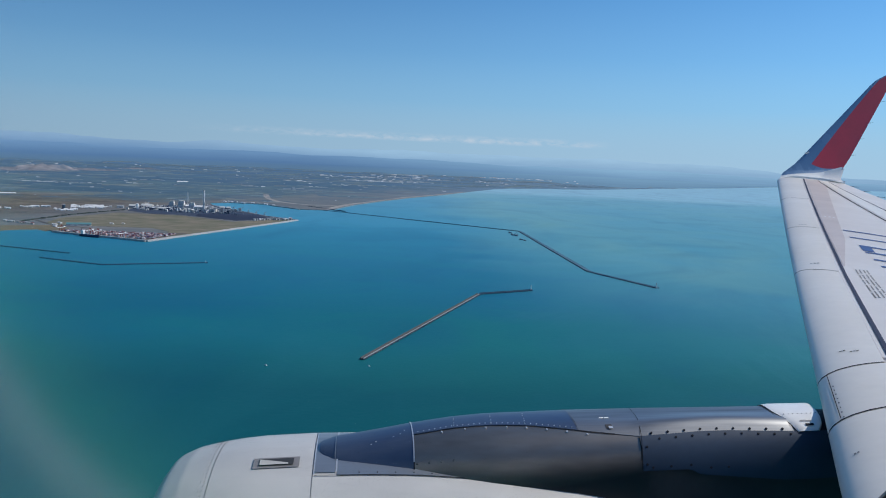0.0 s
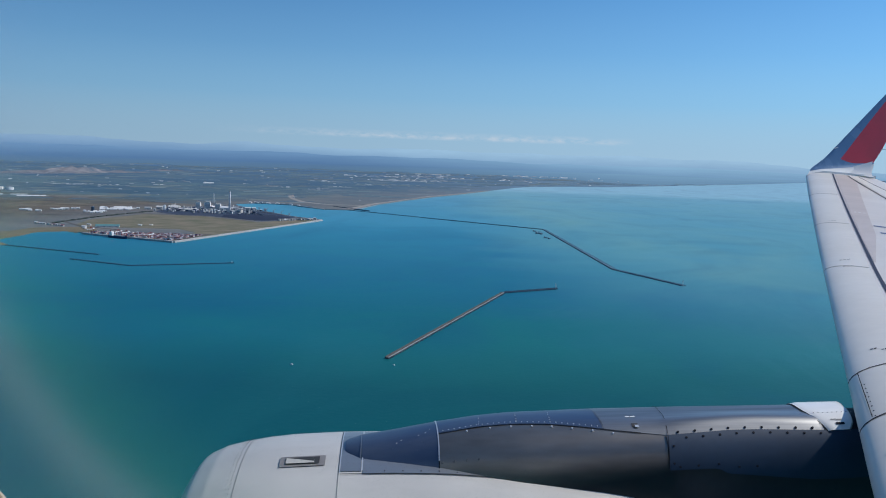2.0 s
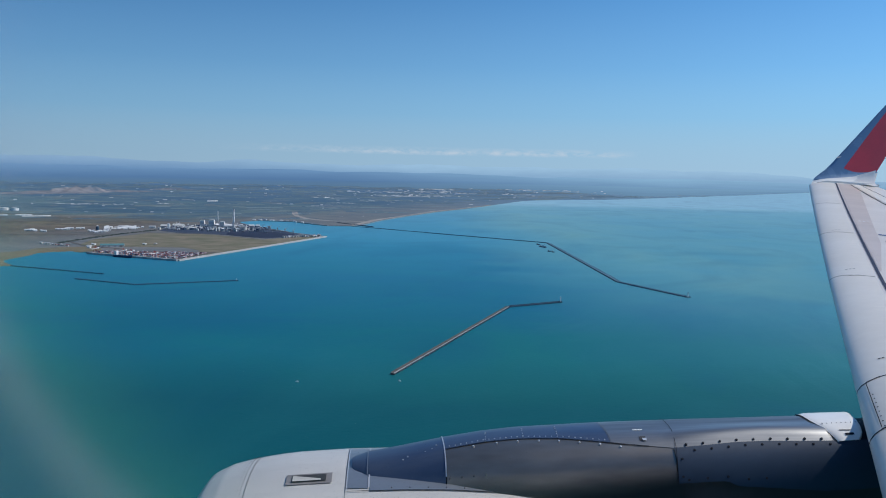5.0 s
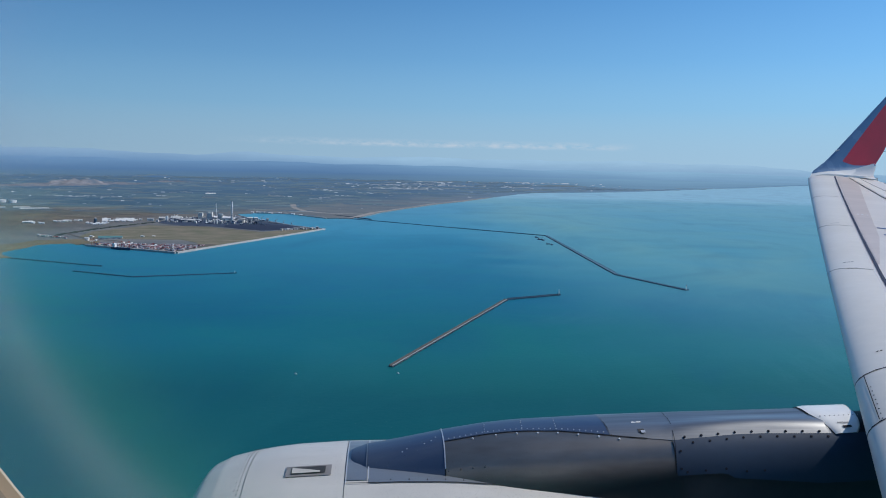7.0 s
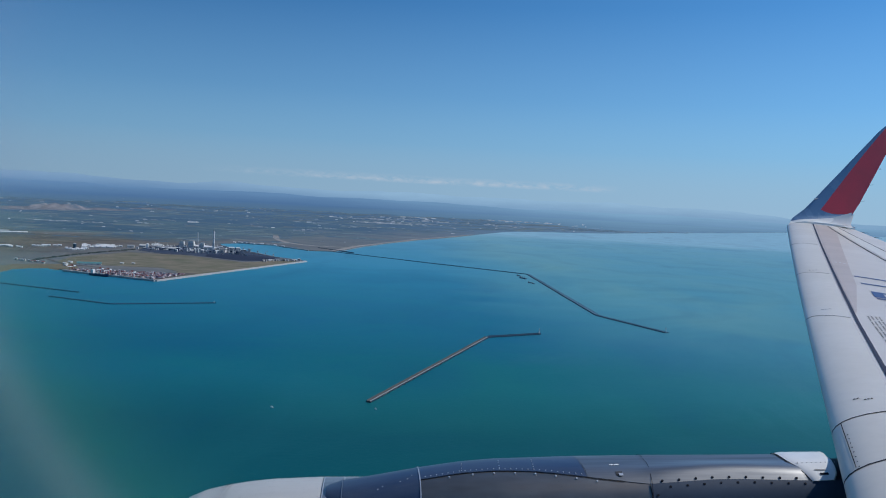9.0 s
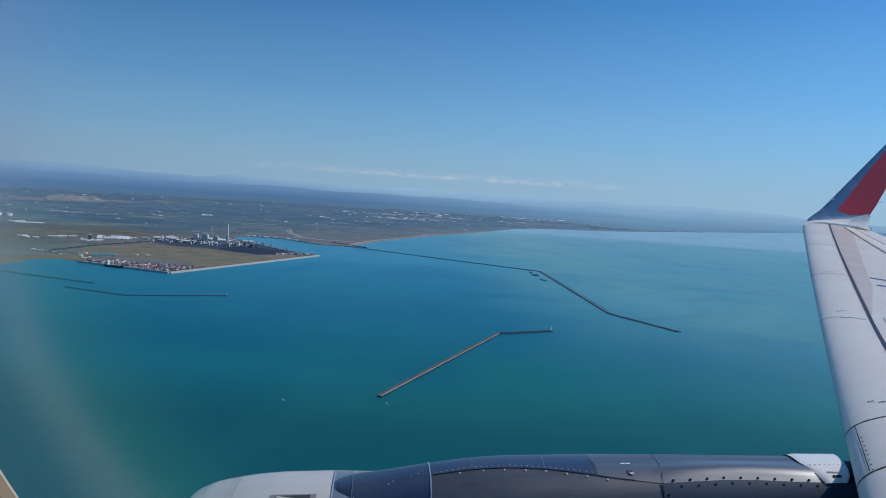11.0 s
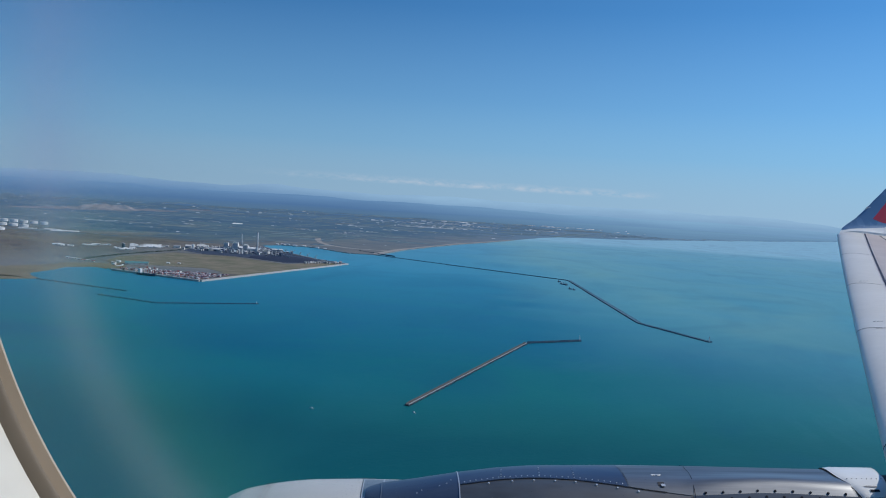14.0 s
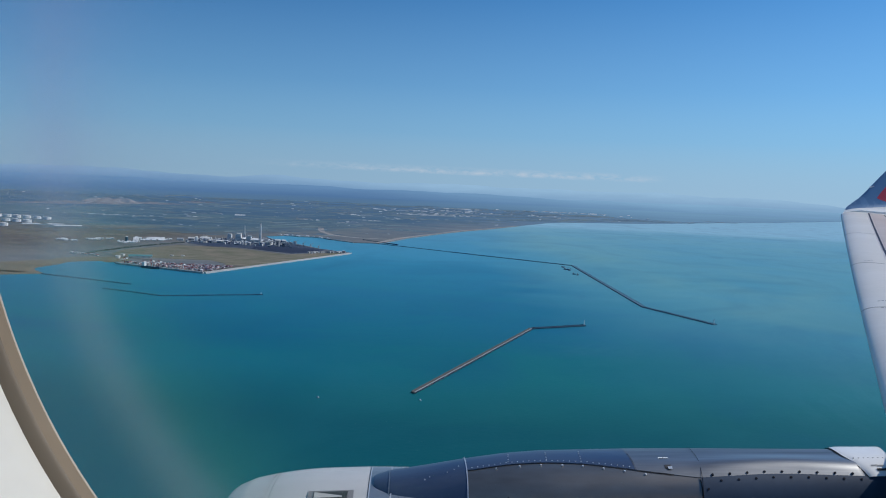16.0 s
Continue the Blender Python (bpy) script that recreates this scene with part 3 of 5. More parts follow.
def build_wing():
    bm = bmesh.new()
    rows = []
    ys = [0.2 + (15.4 - 0.2) * i / 40 for i in range(41)]
    for y in ys:
        c = chord(y)
        # the box starts a finger's depth inside the slats
        s = slat_end(y) if y > 3.58 else 0.93
        ds = [0.02, 0.05, 0.12, 0.25, s - 0.004, s + 0.002] + [s + 0.002 + (c - s - 0.002) * k / 10 for k in range(1, 11)]
        up = [top(y, d) - Vector((0, 0, 0.012 if d < s else 0)) for d in ds]
        lo = [under(y, d) for d in reversed(ds[:-1])]
        rows.append(up + lo)
    loft(bm, rows, caps=True)
    w = part("wing", bm, WINGTOP, airplane, "pale grey swept wing with worn paint", True)
    # slats and the fixed leading edge between them
    joints = [0.3, 2.92, 3.53, 6.36, 9.02, 12.15, 15.4]
    for i, (a, b) in enumerate(zip(joints, joints[1:])):
        bm = bmesh.new()
        a, b = a + 0.008, b - 0.008
        rows = []
        for k in range(13):
            y = a + (b - a) * k / 12
            ch = slat_end(y) if i != 1 else 0.95
            if i == 0:
                ch = 0.9
            cut = ch
            ds = [ch * (j / 14) ** 2 for j in range(15)]
            rows.append([under(y, 0.3 * fat(y)), under(y, 0.12 * fat(y)), under(y, 0.05), under(y, 0.015)] + [top(skew(y, d), d) for d in ds] + [top(skew(y, cut), cut) - Vector((0, 0, 0.02))])
        loft(bm, rows, closed=True, caps=True)
        part("slat" if i > 1 else "leading_edge", bm, WINGWHITE, w, "pale grey leading edge section", True)
    # joints between the sections
    for y in joints[1:-1]:
        bm = bmesh.new()
        g = 0.006 if y < 4 else 0.008
        rows = [[under(y - g, d), under(y + g, d)] for d in (0.12, 0.05, 0.015)]
        rows += [[top(skew(y, d) - g, d) + Vector((0, 0, 0.002)), top(skew(y, d) + g, d) + Vector((0, 0, 0.002))] for d in (0, 0.004, 0.02, 0.05, 0.1, 0.18, 0.26, 0.33, slat_end(y) if y > 3.7 else 0.9)]
        loft(bm, rows, closed=False)
        part("section_joint", bm, SEAM if y < 4 else MARKGREY, w)
    # slat shroud line, spoiler and aileron lines
    bm = bmesh.new()
    skin_strip(bm, 3.64, 15.3, (0.376, 0.551), (0.406, 0.583), ny=30)
    part("shroud_gap", bm, NAVYLINE, w)
    bm = bmesh.new()
    skin_strip(bm, 15.25, 14.2, (0.60, 0.585), (0.87, 0.985), 0.003, 4)
    skin_strip(bm, 14.2, 8.0, (0.585, 0.48), (0.985, 0.66), 0.003, 16)
    skin_strip(bm, 8.0, 6.4, (0.48, 0.455), (0.66, 0.47), 0.003, 6)
    part("spar_panel", bm, PINKPANEL, w, "faded pinkish panel behind the slats")
    bm = bmesh.new()
    skin_strip(bm, 15.2, 8.0, (0.86, 1.72), (0.885, 1.745), ny=20)
    part("spoiler_line", bm, SEAM, w)
    bm = bmesh.new()
    skin_strip(bm, 15.2, 8.0, (1.10, 2.25), (1.12, 2.27), ny=20)
    part("aileron_line", bm, SEAM, w)
    bm = bmesh.new()
    skin_strip(bm, 15.3, 8.0, (0.90, 1.80), (1.09, 2.22), ny=20)
    part("spoiler", bm, WINGWHITE, w, "pale spoiler panel")
    # rivets and a panel line along the fixed section
    for k in range(8):
        bm = bmesh.new()
        p = top(2.94 + k * 0.057, 0.064 - 0.001 * k)
        tube(bm, p - Vector((0, 0, 0.002)), p + Vector((0, 0, 0.002)), 0.0034, n=6)
        part("rivet", bm, FASTENER, w)
    bm = bmesh.new()
    skin_strip(bm, 2.94, 3.52, (0.049, 0.040), (0.0525, 0.0435), 0.0025, ny=6)
    part("panel_line", bm, SEAM, w)
    bm = bmesh.new()
    skin_strip(bm, 0.6, 2.9, (0.44, 0.34), (0.445, 0.345), ny=6)
    part("panel_line", bm, MARKGREY, w)
    rng = random.Random(4)
    # small stencil marks
    for y, d, n, step, mat in ((3.80, 0.135, 2, 0.020, SEAM), (3.76, 0.190, 3, 0.018, SEAM), (6.52, 0.15, 3, 0.034, MARKGREY), (6.22, 0.16, 3, 0.034, MARKGREY), (2.56, 0.06, 2, 0.012, MARKGREY), (9.05, 0.16, 3, 0.04, MARKGREY)):
        bm = bmesh.new()
        for k in range(n):
            a = d + k * step
            skin_strip(bm, y, y + (0.022 if y > 4 else 0.013), (a, a), (a + step * 0.7, a + step * 0.7), 0.003, 1)
        part("stencil", bm, mat, w)
    for k in range(3):
        bm = bmesh.new()
        skin_strip(bm, 9.86 - 0.03 * k, 9.93 - 0.03 * k, (0.57 + k * 0.06, 0.57 + k * 0.06), (0.60 + k * 0.06, 0.60 + k * 0.06), 0.006, 1)
        part("stencil", bm, WHITEROOF, w, "small white patch")
    # two double lines of small grey lettering as bars
    bm = bmesh.new()
    for a0 in (0.548, 0.580, 0.618, 0.650):
        y = 5.12
        while y < 6.24:
            word = rng.choice((0.16, 0.22, 0.12))
            k = 0.0
            while k < word and y + k < 6.26:
                skin_strip(bm, y + k, y + k + 0.022, (a0, a0), (a0 + 0.014, a0 + 0.014), 0.0015, 1)
                k += 0.036
            y += word + 0.07
    part("warning_text", bm, TEXTGREY, w)["kind"] = "stuff"
    # large blue markings as bars
    for y, a in ((8.69, 0.715), (8.16, 0.735), (7.19, 0.785), (6.79, 0.815), (6.44, 0.835)):
        bm = bmesh.new()
        slant_bar(bm, y, a, 1.75, 0.075)
        part("wing_marking", bm, LETTERBLUE, w, "dark blue painted bar")
    bm = bmesh.new()
    slant_bar(bm, 7.31, 0.775, 0.895, 0.36)
    slant_bar(bm, 7.52, 0.895, 1.75, 0.075)
    part("wing_marking", bm, LETTERBLUE, w, "dark blue painted flag shape")
    # dischargers on the trailing edge
    bm = bmesh.new()
    for y in (10.5, 11.3, 12.1, 12.9, 13.6, 14.3, 15.0):
        bm = bmesh.new()
        p = top(y, chord(y))
        tube(bm, p, p + Vector((0.18, 0.02, -0.01)), 0.005, 0.003, 5)
        part("static_wick", bm, SEAM, w)
    return w


wing = build_wing()


def build_winglet():
    """Rises out of the tip in a curve; thin, swept, red with a slate leading edge."""
    st = []      # height fraction: leading edge, chord
    for k in range(25):
        u = k / 24
        if u < 0.25:
            a = u / 0.25 * radians(72)
            y = 15.4 + 0.32 * math.sin(a)
            z = 0.36 * (1 - math.cos(a))
            x = 8.72 + 0.30 * u / 0.25
            c = 1.50 - 0.27 * (u / 0.25)
        else:
            s = (u - 0.25) / 0.75
            z = 0.249 + s * 2.15
            y = 15.704 + s * 0.62
            x = 9.02 + s * 2.30
            c = 1.23 - s * 0.86
        z += le(15.4)[1]
        if u >= 0.2:
            r = z / y
            xl, xt = y * (0.571 + (r + 0.001) * 0.894) + 0.07, y * (0.659 + (r - 0.0139) * 0.475) + 0.04
            g = min(1.0, (u - 0.2) / 0.1)
            x, c = x + (xl - x) * g, c + (xt - xl - c) * g
            if u > 0.95:
                x, c = x + (u - 0.95) * 2.6, c - (u - 0.95) * 2.8
        st.append((Vector((x, y, z)), c, min(a, radians(72)) if u < 0.25 else radians(74)))

    def ring(k, f0, f1, n=8):
        p, c, a = st[k]
        nrm = Vector((0, math.sin(a), -math.cos(a)))    # outboard and down
        inn, out = [], []
        for j in range(n + 1):
            f = f0 + (f1 - f0) * j / n
            t = 0.055 * c * (math.sqrt(max(f, 0)) * 1.6 - 1.6 * f) + (0.03 if k == 0 else 0.004)
            q = p + Vector((c * f, 0, 0))
            if k < 6:
                q = q + Vector((0, 0, 0.075 * (1 - k / 6) * min(1, f * 4) - 0.05 * (1 - k / 6) * f))
            if k >= 4:
                up = 0.17 * f * f * max(0.0, 1 - (k - 4) / 7)
                q = q + Vector((0.62 * up, 0.25 * up, up))
            inn.append(q - nrm * t)
            out.append(q + nrm * t)
        return inn + out[::-1]
    bm = bmesh.new()
    # white blend; its upper rim climbs towards the trailing edge
    loft(bm, [ring(k, 0, 1) for k in range(0, 5)], caps=True)
    wl = part("winglet", bm, TIPWHITE, airplane, "swept blended winglet, slate blue and deep red", True)

    # hollow fillet where the trailing edge turns up
    rows = []
    x0 = le(15.4)[0]
    for i in range(15):
        f = 0.45 + 0.475 * i / 14
        r = 0.08 + 0.40 * (i / 14) ** 1.3
        zw = top(15.4, min(f, 1.0) * chord(15.4)).z
        rows.append([(x0 + f * 1.50 + 0.55 * r * (1 - math.cos(a)), 15.66 - r + r * math.sin(a), zw + 0.012 + r * (1 - math.cos(a))) for a in (radians(72) * j / 8 for j in range(9))])
    bm = bmesh.new()
    loft(bm, rows, closed=False)
    part("root_fillet", bm, TIPWHITE, wl, "gloss white curved fillet", True)

    def front(k):
        return max(0.15, 0.31 - 0.009 * (k - 7))
    bm = bmesh.new()
    loft(bm, [ring(k, 0, front(k)) for k in range(4, 25)], caps=True)
    part("leading_edge", bm, TIPBLUE, wl, "slate blue leading edge", True)
    bm = bmesh.new()

    def between(q):
        """A row of the skin that climbs from the fourth rib to the seventh in front, but only to the fifth at the trailing edge."""
        row = []
        for j in range(18):
            h = 4 + q * (3 - 2.2 * min(j, 17 - j) / 8)
            k = min(int(h), 6)
            row.append(ring(k, front(k), 1)[j].lerp(ring(k + 1, front(k + 1), 1)[j], h - k))
        return row
    hem = between(1.0)
    loft(bm, [hem] + [ring(k, front(k), 1) for k in range(8, 25)], caps=True)
    part("red_panel", bm, TIPRED, wl, "deep red painted panel", True)
    bm = bmesh.new()
    loft(bm, [between(q / 6) for q in range(7)], caps=True)
    part("blue_base", bm, TIPBLUE, wl, "slate blue base band", True)
    for k in (9, 12, 15, 19):
        p, c, a = st[k]
        q = p + Vector((c, 0, 0))
        bm = bmesh.new()
        tube(bm, q, q + Vector((0.10, 0.0, 0.01)), 0.004, 0.002, 5)
        part("static_wick", bm, SEAM, wl)
    bm = bmesh.new()
    p, c, a = st[9]
    tube(bm, p + Vector((-0.01, -0.01, 0)), p + Vector((0.07, -0.03, 0.02)), 0.02, 0.008, 6)
    part("tip_light", bm, BRIGHTEDGE, wl)


build_winglet()

EY, EZ = 3.30, -2.29        # engine axis


def cowl_r(x):
    """Radius of the nacelle along its axis."""
    return float(np.interp(x, [-0.805, -0.802, -0.790, -0.773, -0.735, -0.66, -0.573, -0.47, -0.364, -0.15, 0.1, 0.3, 0.6, 1.0, 1.4, 1.9],
                           [0.77, 0.80, 0.845, 0.885, 0.938, 0.972, 0.993, 1.010, 1.022, 1.033, 1.036, 1.032, 1.008, 0.960, 0.88, 0.74]))


def on_cowl(x, a, lift=0.0):
    """A point of the cowl; a in degrees from straight up, towards the cabin."""
    r = cowl_r(x) + lift
    return Vector((x, EY - r * math.sin(radians(a)), EZ + r * math.cos(radians(a))))


def cowl_patch(bm, x0, x1, a0, a1, lift=0.003, nx=6, na=8, wave=None):
    rows = []
    for i in range(nx + 1):
        x = x0 + (x1 - x0) * i / nx
        rows.append([on_cowl(x + (wave or 0) * j / na, a0 + (a1 - a0) * j / na, lift) for j in range(na + 1)])
    loft(bm, rows, closed=False)


def build_engine():
    def ringset(x0, x1, n, inset=0.0):
        return [[on_cowl(x0 + (x1 - x0) * k / n, 360 * j / 72, -inset) for j in range(72)] for k in range(n + 1)]
    bm = bmesh.new()
    rows = ringset(-0.539, -0.1295, 12)
    loft(bm, rows)
    eng = part("engine", bm, COWLWHITE, airplane, "pale grey engine nacelle under the wing", True)
    bm = bmesh.new()
    rows = ringset(-0.805, -0.5415, 20)
    inner = [[Vector((x, EY - r * math.sin(6.2832 * j / 72), EZ + r * math.cos(6.2832 * j / 72))) for j in range(72)] for x, r in ((-0.5, 0.72), (-0.7, 0.71), (-0.78, 0.735))]
    loft(bm, inner + rows)
    part("inlet_lip", bm, COWLWHITE, eng, "rounded pale inlet lip", True)
    bm = bmesh.new()
    loft(bm, ringset(-0.1265, 1.9, 26))
    part("reverser_cowl", bm, COWLWHITE, eng, "pale reverser cowl", True)
    for x, w in ((-0.540, 0.0028), (-0.128, 0.0024)):
        bm = bmesh.new()
        loft(bm, [[on_cowl(x + s * w / 2, 360 * j / 72, 0.0015) for j in range(72)] for s in (-1, 1)])
        part("cowl_joint", bm, MARKGREY, eng)
    bm = bmesh.new()
    for k in range(40):
        for off in (-0.558, -0.572)[:1 + k % 2]:
            p, q = on_cowl(off, -20 + k * 1.7, -0.001), on_cowl(off, -20 + k * 1.7, 0.002)
            tube(bm, p, q, 0.0022, n=5)
    part("rivet_row", bm, FASTENER, eng)["kind"] = "stuff"
    # the cooling outlet: a grey frame round a dark slot with a pale vane
    x0, x1, a0, a1 = -0.375, -0.186, 5.3, 9.9
    v = bmesh.new()
    cowl_patch(v, x0, x1, a0, a1, 0.004)
    part("vent_frame", v, FRAMEGREY, eng, "grey metal vent frame")
    bm = bmesh.new()
    cowl_patch(bm, x0 + 0.024, x1 - 0.024, a0 + 0.8, a1 - 0.8, 0.007)
    part("vent_slot", bm, VENT, eng, "dark vent slot")
    bm = bmesh.new()
    vs = [bm.verts.new(on_cowl(x, a, 0.010)) for x, a in ((x0 + 0.027, a1 - 0.9), (x1 - 0.045, a1 - 0.9), (x1 - 0.045, a1 - 1.5), (x0 + 0.027, a0 + 1.2))]
    bm.faces.new(vs)
    part("vent_vane", bm, VENTVANE, eng, "pale slanted vane")
    # metal panel at the top of the cowl before the strut
    bm = bmesh.new()
    cowl_patch(bm, -0.122, -0.036, -14, 12.4, 0.003)
    part("top_panel", bm, BARE, eng, "brushed metal panel")
    bm = bmesh.new()
    cowl_patch(bm, -0.028, 0.90, -14, 13.4, 0.003, nx=12)
    part("top_panel", bm, BARE, eng, "brushed metal panel")
    bm = bmesh.new()
    cowl_patch(bm, -0.0345, -0.029, -14, 12.4, 0.006)
    part("bright_strip", bm, BRIGHTEDGE, eng)
    bm = bmesh.new()
    cowl_patch(bm, -0.122, 0.9, 13.4, 13.6, 0.004, nx=14)
    part("panel_line", bm, SEAM, eng)
    bm = bmesh.new()
    cowl_patch(bm, -0.1245, -0.1205, -14, 13.4, 0.005)
    part("bright_strip", bm, BRIGHTEDGE, eng)
    for k in range(6):
        bm = bmesh.new()
        tube(bm, on_cowl(0.06 + 0.075 * k, 12.6, 0.002), on_cowl(0.06 + 0.075 * k, 12.6, 0.006), 0.0026, n=6)
        part("rivet", bm, FASTENER, eng)
    return eng


engine = build_engine()

SX = [-0.13, -0.10, -0.04, 0.10, 0.29, 0.47, 0.62, 0.99, 1.375, 1.80, 2.25, 2.5]
STOP = [-1.250, -1.240, -1.226, -1.203, -1.168, -1.143, -1.129, -1.112, -1.100, -1.09, -1.077, -1.07]
SW = [0.02, 0.13, 0.195, 0.212, 0.228, 0.25, 0.26, 0.26, 0.25, 0.235, 0.215, 0.20]


def strut(x, a, lift=0.0):
    """The strut's skin: a from 0 (outboard foot) over 90 (ridge) to 180 (cabin side foot), then straight down to 220."""
    w, zt = float(np.interp(x, SX, SW)), float(np.interp(x, SX, STOP))
    h = min(0.30, 0.02 + 1.25 * w)
    b = radians(min(a, 180))
    e = 0.72
    cy = math.copysign(abs(math.cos(b)) ** e, math.cos(b))
    y = EY + (w + lift) * cy
    z = zt - h + (h + lift) * max(math.sin(b), 0) ** e
    if a > 180:
        z -= (a - 180) / 40 * 0.62
        y += (a - 180) / 40 * 0.05
    return Vector((x, y, z))


def strut_patch(bm, xs, a0, a1, na=12, lift=0.0, flare=0.0):
    """a0 and a1 are numbers or functions of x; flare turns the last edge out like a skirt."""
    rows = []
    for x in xs:
        p, q = (a0(x) if callable(a0) else a0), (a1(x) if callable(a1) else a1)
        up = lift(x) if callable(lift) else lift
        rows.append([strut(x, p + (q - p) * j / na, up + (flare(x) if callable(flare) else flare) * math.exp(-((1 - j / na - 0.14) / 0.085) ** 2)) for j in range(na + 1)])
    loft(bm, rows, closed=False)


def span(a, b, n):
    return [a + (b - a) * i / n for i in range(n + 1)]


def lip(x):
    """Where the polished side starts, under the cap."""
    return float(np.interp(x, [0.29, 0.386, 0.446, 0.57, 0.69, 0.786, 0.926, 1.042, 1.138, 1.27, 1.41, 1.54, 1.67, 1.79, 1.92, 2.06], [102, 100.2, 98.9, 98.7, 100.6, 103, 110.5, 117, 121, 126, 124.2, 122.2, 122.4, 124.2, 126, 127.5]))


def joint_at(a):
    """The joint between the caps leans forward towards its foot."""
    return float(np.interp(a, [62, 99, 114, 139, 165], [1.31, 1.282, 1.27, 1.258, 1.25]))


def fillet_from(a):
    return float(np.interp(a, [40, 69, 94, 111, 127, 136], [1.99, 1.946, 1.934, 1.958, 1.982, 2.0]))


def fillet_to(a):
    return float(np.interp(a, [40, 69, 99, 119, 129, 136], [2.25, 2.195, 2.140, 2.115, 2.085, 2.05]))


def build_strut():
    bm = bmesh.new()
    strut_patch(bm, span(-0.108, 0.285, 28), 0, 215, 30)
    st = part("engine_strut", bm, BLUEMETAL, airplane, "blue-grey and bare metal engine strut", True)
    bm = bmesh.new()
    strut_patch(bm, span(0.290, 1.0, 16), 0, lip, 16)
    part("cap", bm, BLUEMETAL, st, "blue-grey cap panel", True)
    bm = bmesh.new()
    strut_patch(bm, span(0.996, 2.06, 30), 0, lip, 48, 0.0, lambda x: 0.002 + 0.013 * max(0.0, math.sin(math.pi * max(0.0, min(1.0, (x - 1.25) / 0.76)))) ** 0.7)
    part("cap", bm, CAPMETAL, st, "bare metal cap panel with a rolled lip", True)
    bm = bmesh.new()
    rows = []
    for k in range(33):
        a = 40 + 88.5 * k / 32
        x0, x1 = fillet_from(a), fillet_to(a)
        rows.append([strut(x0 + (x1 - x0) * u, a, 0.004 + 0.006 * min(1, u * 8)) for u in (0, 0.06, 0.15, 0.3, 0.5, 0.7, 0.85, 0.94)] + [strut(x1, a, 0.004), strut(x1 + 0.012, a, -0.03)])
    loft(bm, rows, closed=False)
    part("wing_fillet", bm, TIPWHITE, st, "white fairing with a rounded end against the wing", True)
    bm = bmesh.new()
    rows = []
    for k in range(25):
        a = 40 + 88.5 * k / 24
        x0 = fillet_from(a)
        rows.append([strut(x0 - 0.004, a, 0.005), strut(x0, a, 0.006)])
    loft(bm, rows, closed=False)
    part("fillet_seam", bm, SEAM, st)
    for k in range(9):
        bm = bmesh.new()
        tube(bm, strut(1.965 + 0.022 * k, 101, 0.009), strut(1.965 + 0.022 * k, 101, 0.0125), 0.0022, n=5)
        part("rivet", bm, MARKGREY, st)
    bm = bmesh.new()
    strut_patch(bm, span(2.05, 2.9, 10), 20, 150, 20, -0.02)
    part("strut_core", bm, SHADEPAINT, st, "root of the strut in the wing, shade painted dark", True)
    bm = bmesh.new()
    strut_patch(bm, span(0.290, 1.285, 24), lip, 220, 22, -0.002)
    part("polished_side", bm, DARKMETAL, st, "bronze polished metal side, dark reflection painted in", True)
    # the panel's lower edge is drawn along the edge of the shadow
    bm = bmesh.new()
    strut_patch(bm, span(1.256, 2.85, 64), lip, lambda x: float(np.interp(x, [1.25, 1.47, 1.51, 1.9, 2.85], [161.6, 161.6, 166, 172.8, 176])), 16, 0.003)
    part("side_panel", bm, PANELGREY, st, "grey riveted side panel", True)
    # set back and coloured dark in place of a cast shadow
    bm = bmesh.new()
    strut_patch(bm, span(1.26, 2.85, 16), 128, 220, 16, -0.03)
    part("lower_side", bm, SHADEPAINT, st, "lower side with its shade painted dark", True)
    for stop, mat in ((140, BRIGHTEDGE), (215, SEAM)):
        bm = bmesh.new()
        strut_patch(bm, [0.2845, 0.2895], 60 if mat is BRIGHTEDGE else 140, stop, 40, 0.0025)
        part("strut_joint", bm, mat, st)
    bm = bmesh.new()
    loft(bm, [[strut(joint_at(a) + e, a, 0.0036) for e in (-0.0011, 0.0011)] for a in range(40, 163, 3)], closed=False)
    part("strut_joint", bm, SEAM, st)
    bm = bmesh.new()
    strut_patch(bm, [-0.042, -0.038], 20, 200, 30, 0.003)
    part("bright_strip", bm, BARE, st)
    bm = bmesh.new()
    strut_patch(bm, [0.9925, 0.9938], 60, lip, 14, 0.001)
    part("panel_line", bm, MARKGREY, st)
    for x0, x1 in ((0.29, 1.15), (1.27, 2.0)):
        bm = bmesh.new()
        strut_patch(bm, span(x0, x1, 20), lambda x: lip(x) - 0.3, lambda x: lip(x) + 0.3, 2, 0.002)
        part("cap_seam", bm, SEAM, st)
    # fasteners: a fine row on the cap's edge, large ones round the panel
    bm = bmesh.new()
    for k in range(28):
        x = 0.31 + k * 0.0245
        a = lip(x) - 3.6
        tube(bm, strut(x, a, -0.001), strut(x, a, 0.0022), 0.0027, n=6)
    for x in (0.47, 0.634, 0.782):
        for a in (84, 87.5, 91, 94.5):
            tube(bm, strut(x + (91 - a) * 0.001, a, -0.001), strut(x + (91 - a) * 0.001, a, 0.0022), 0.0026, n=6)
    for x, a in ((0.235, 97), (0.255, 92), (0.205, 100), (0.13, 104), (0.11, 108)):
        tube(bm, strut(x, a, -0.001), strut(x, a, 0.0022), 0.0026, n=6)
    part("rivet_row", bm, BRIGHTEDGE, st)["kind"] = "stuff"
    spots = []
    for k in range(9):
        x = 1.312 + k * 0.076
        spots += [(x, lip(x) - 3), (x + 0.03, lip(x) + 4.5)]
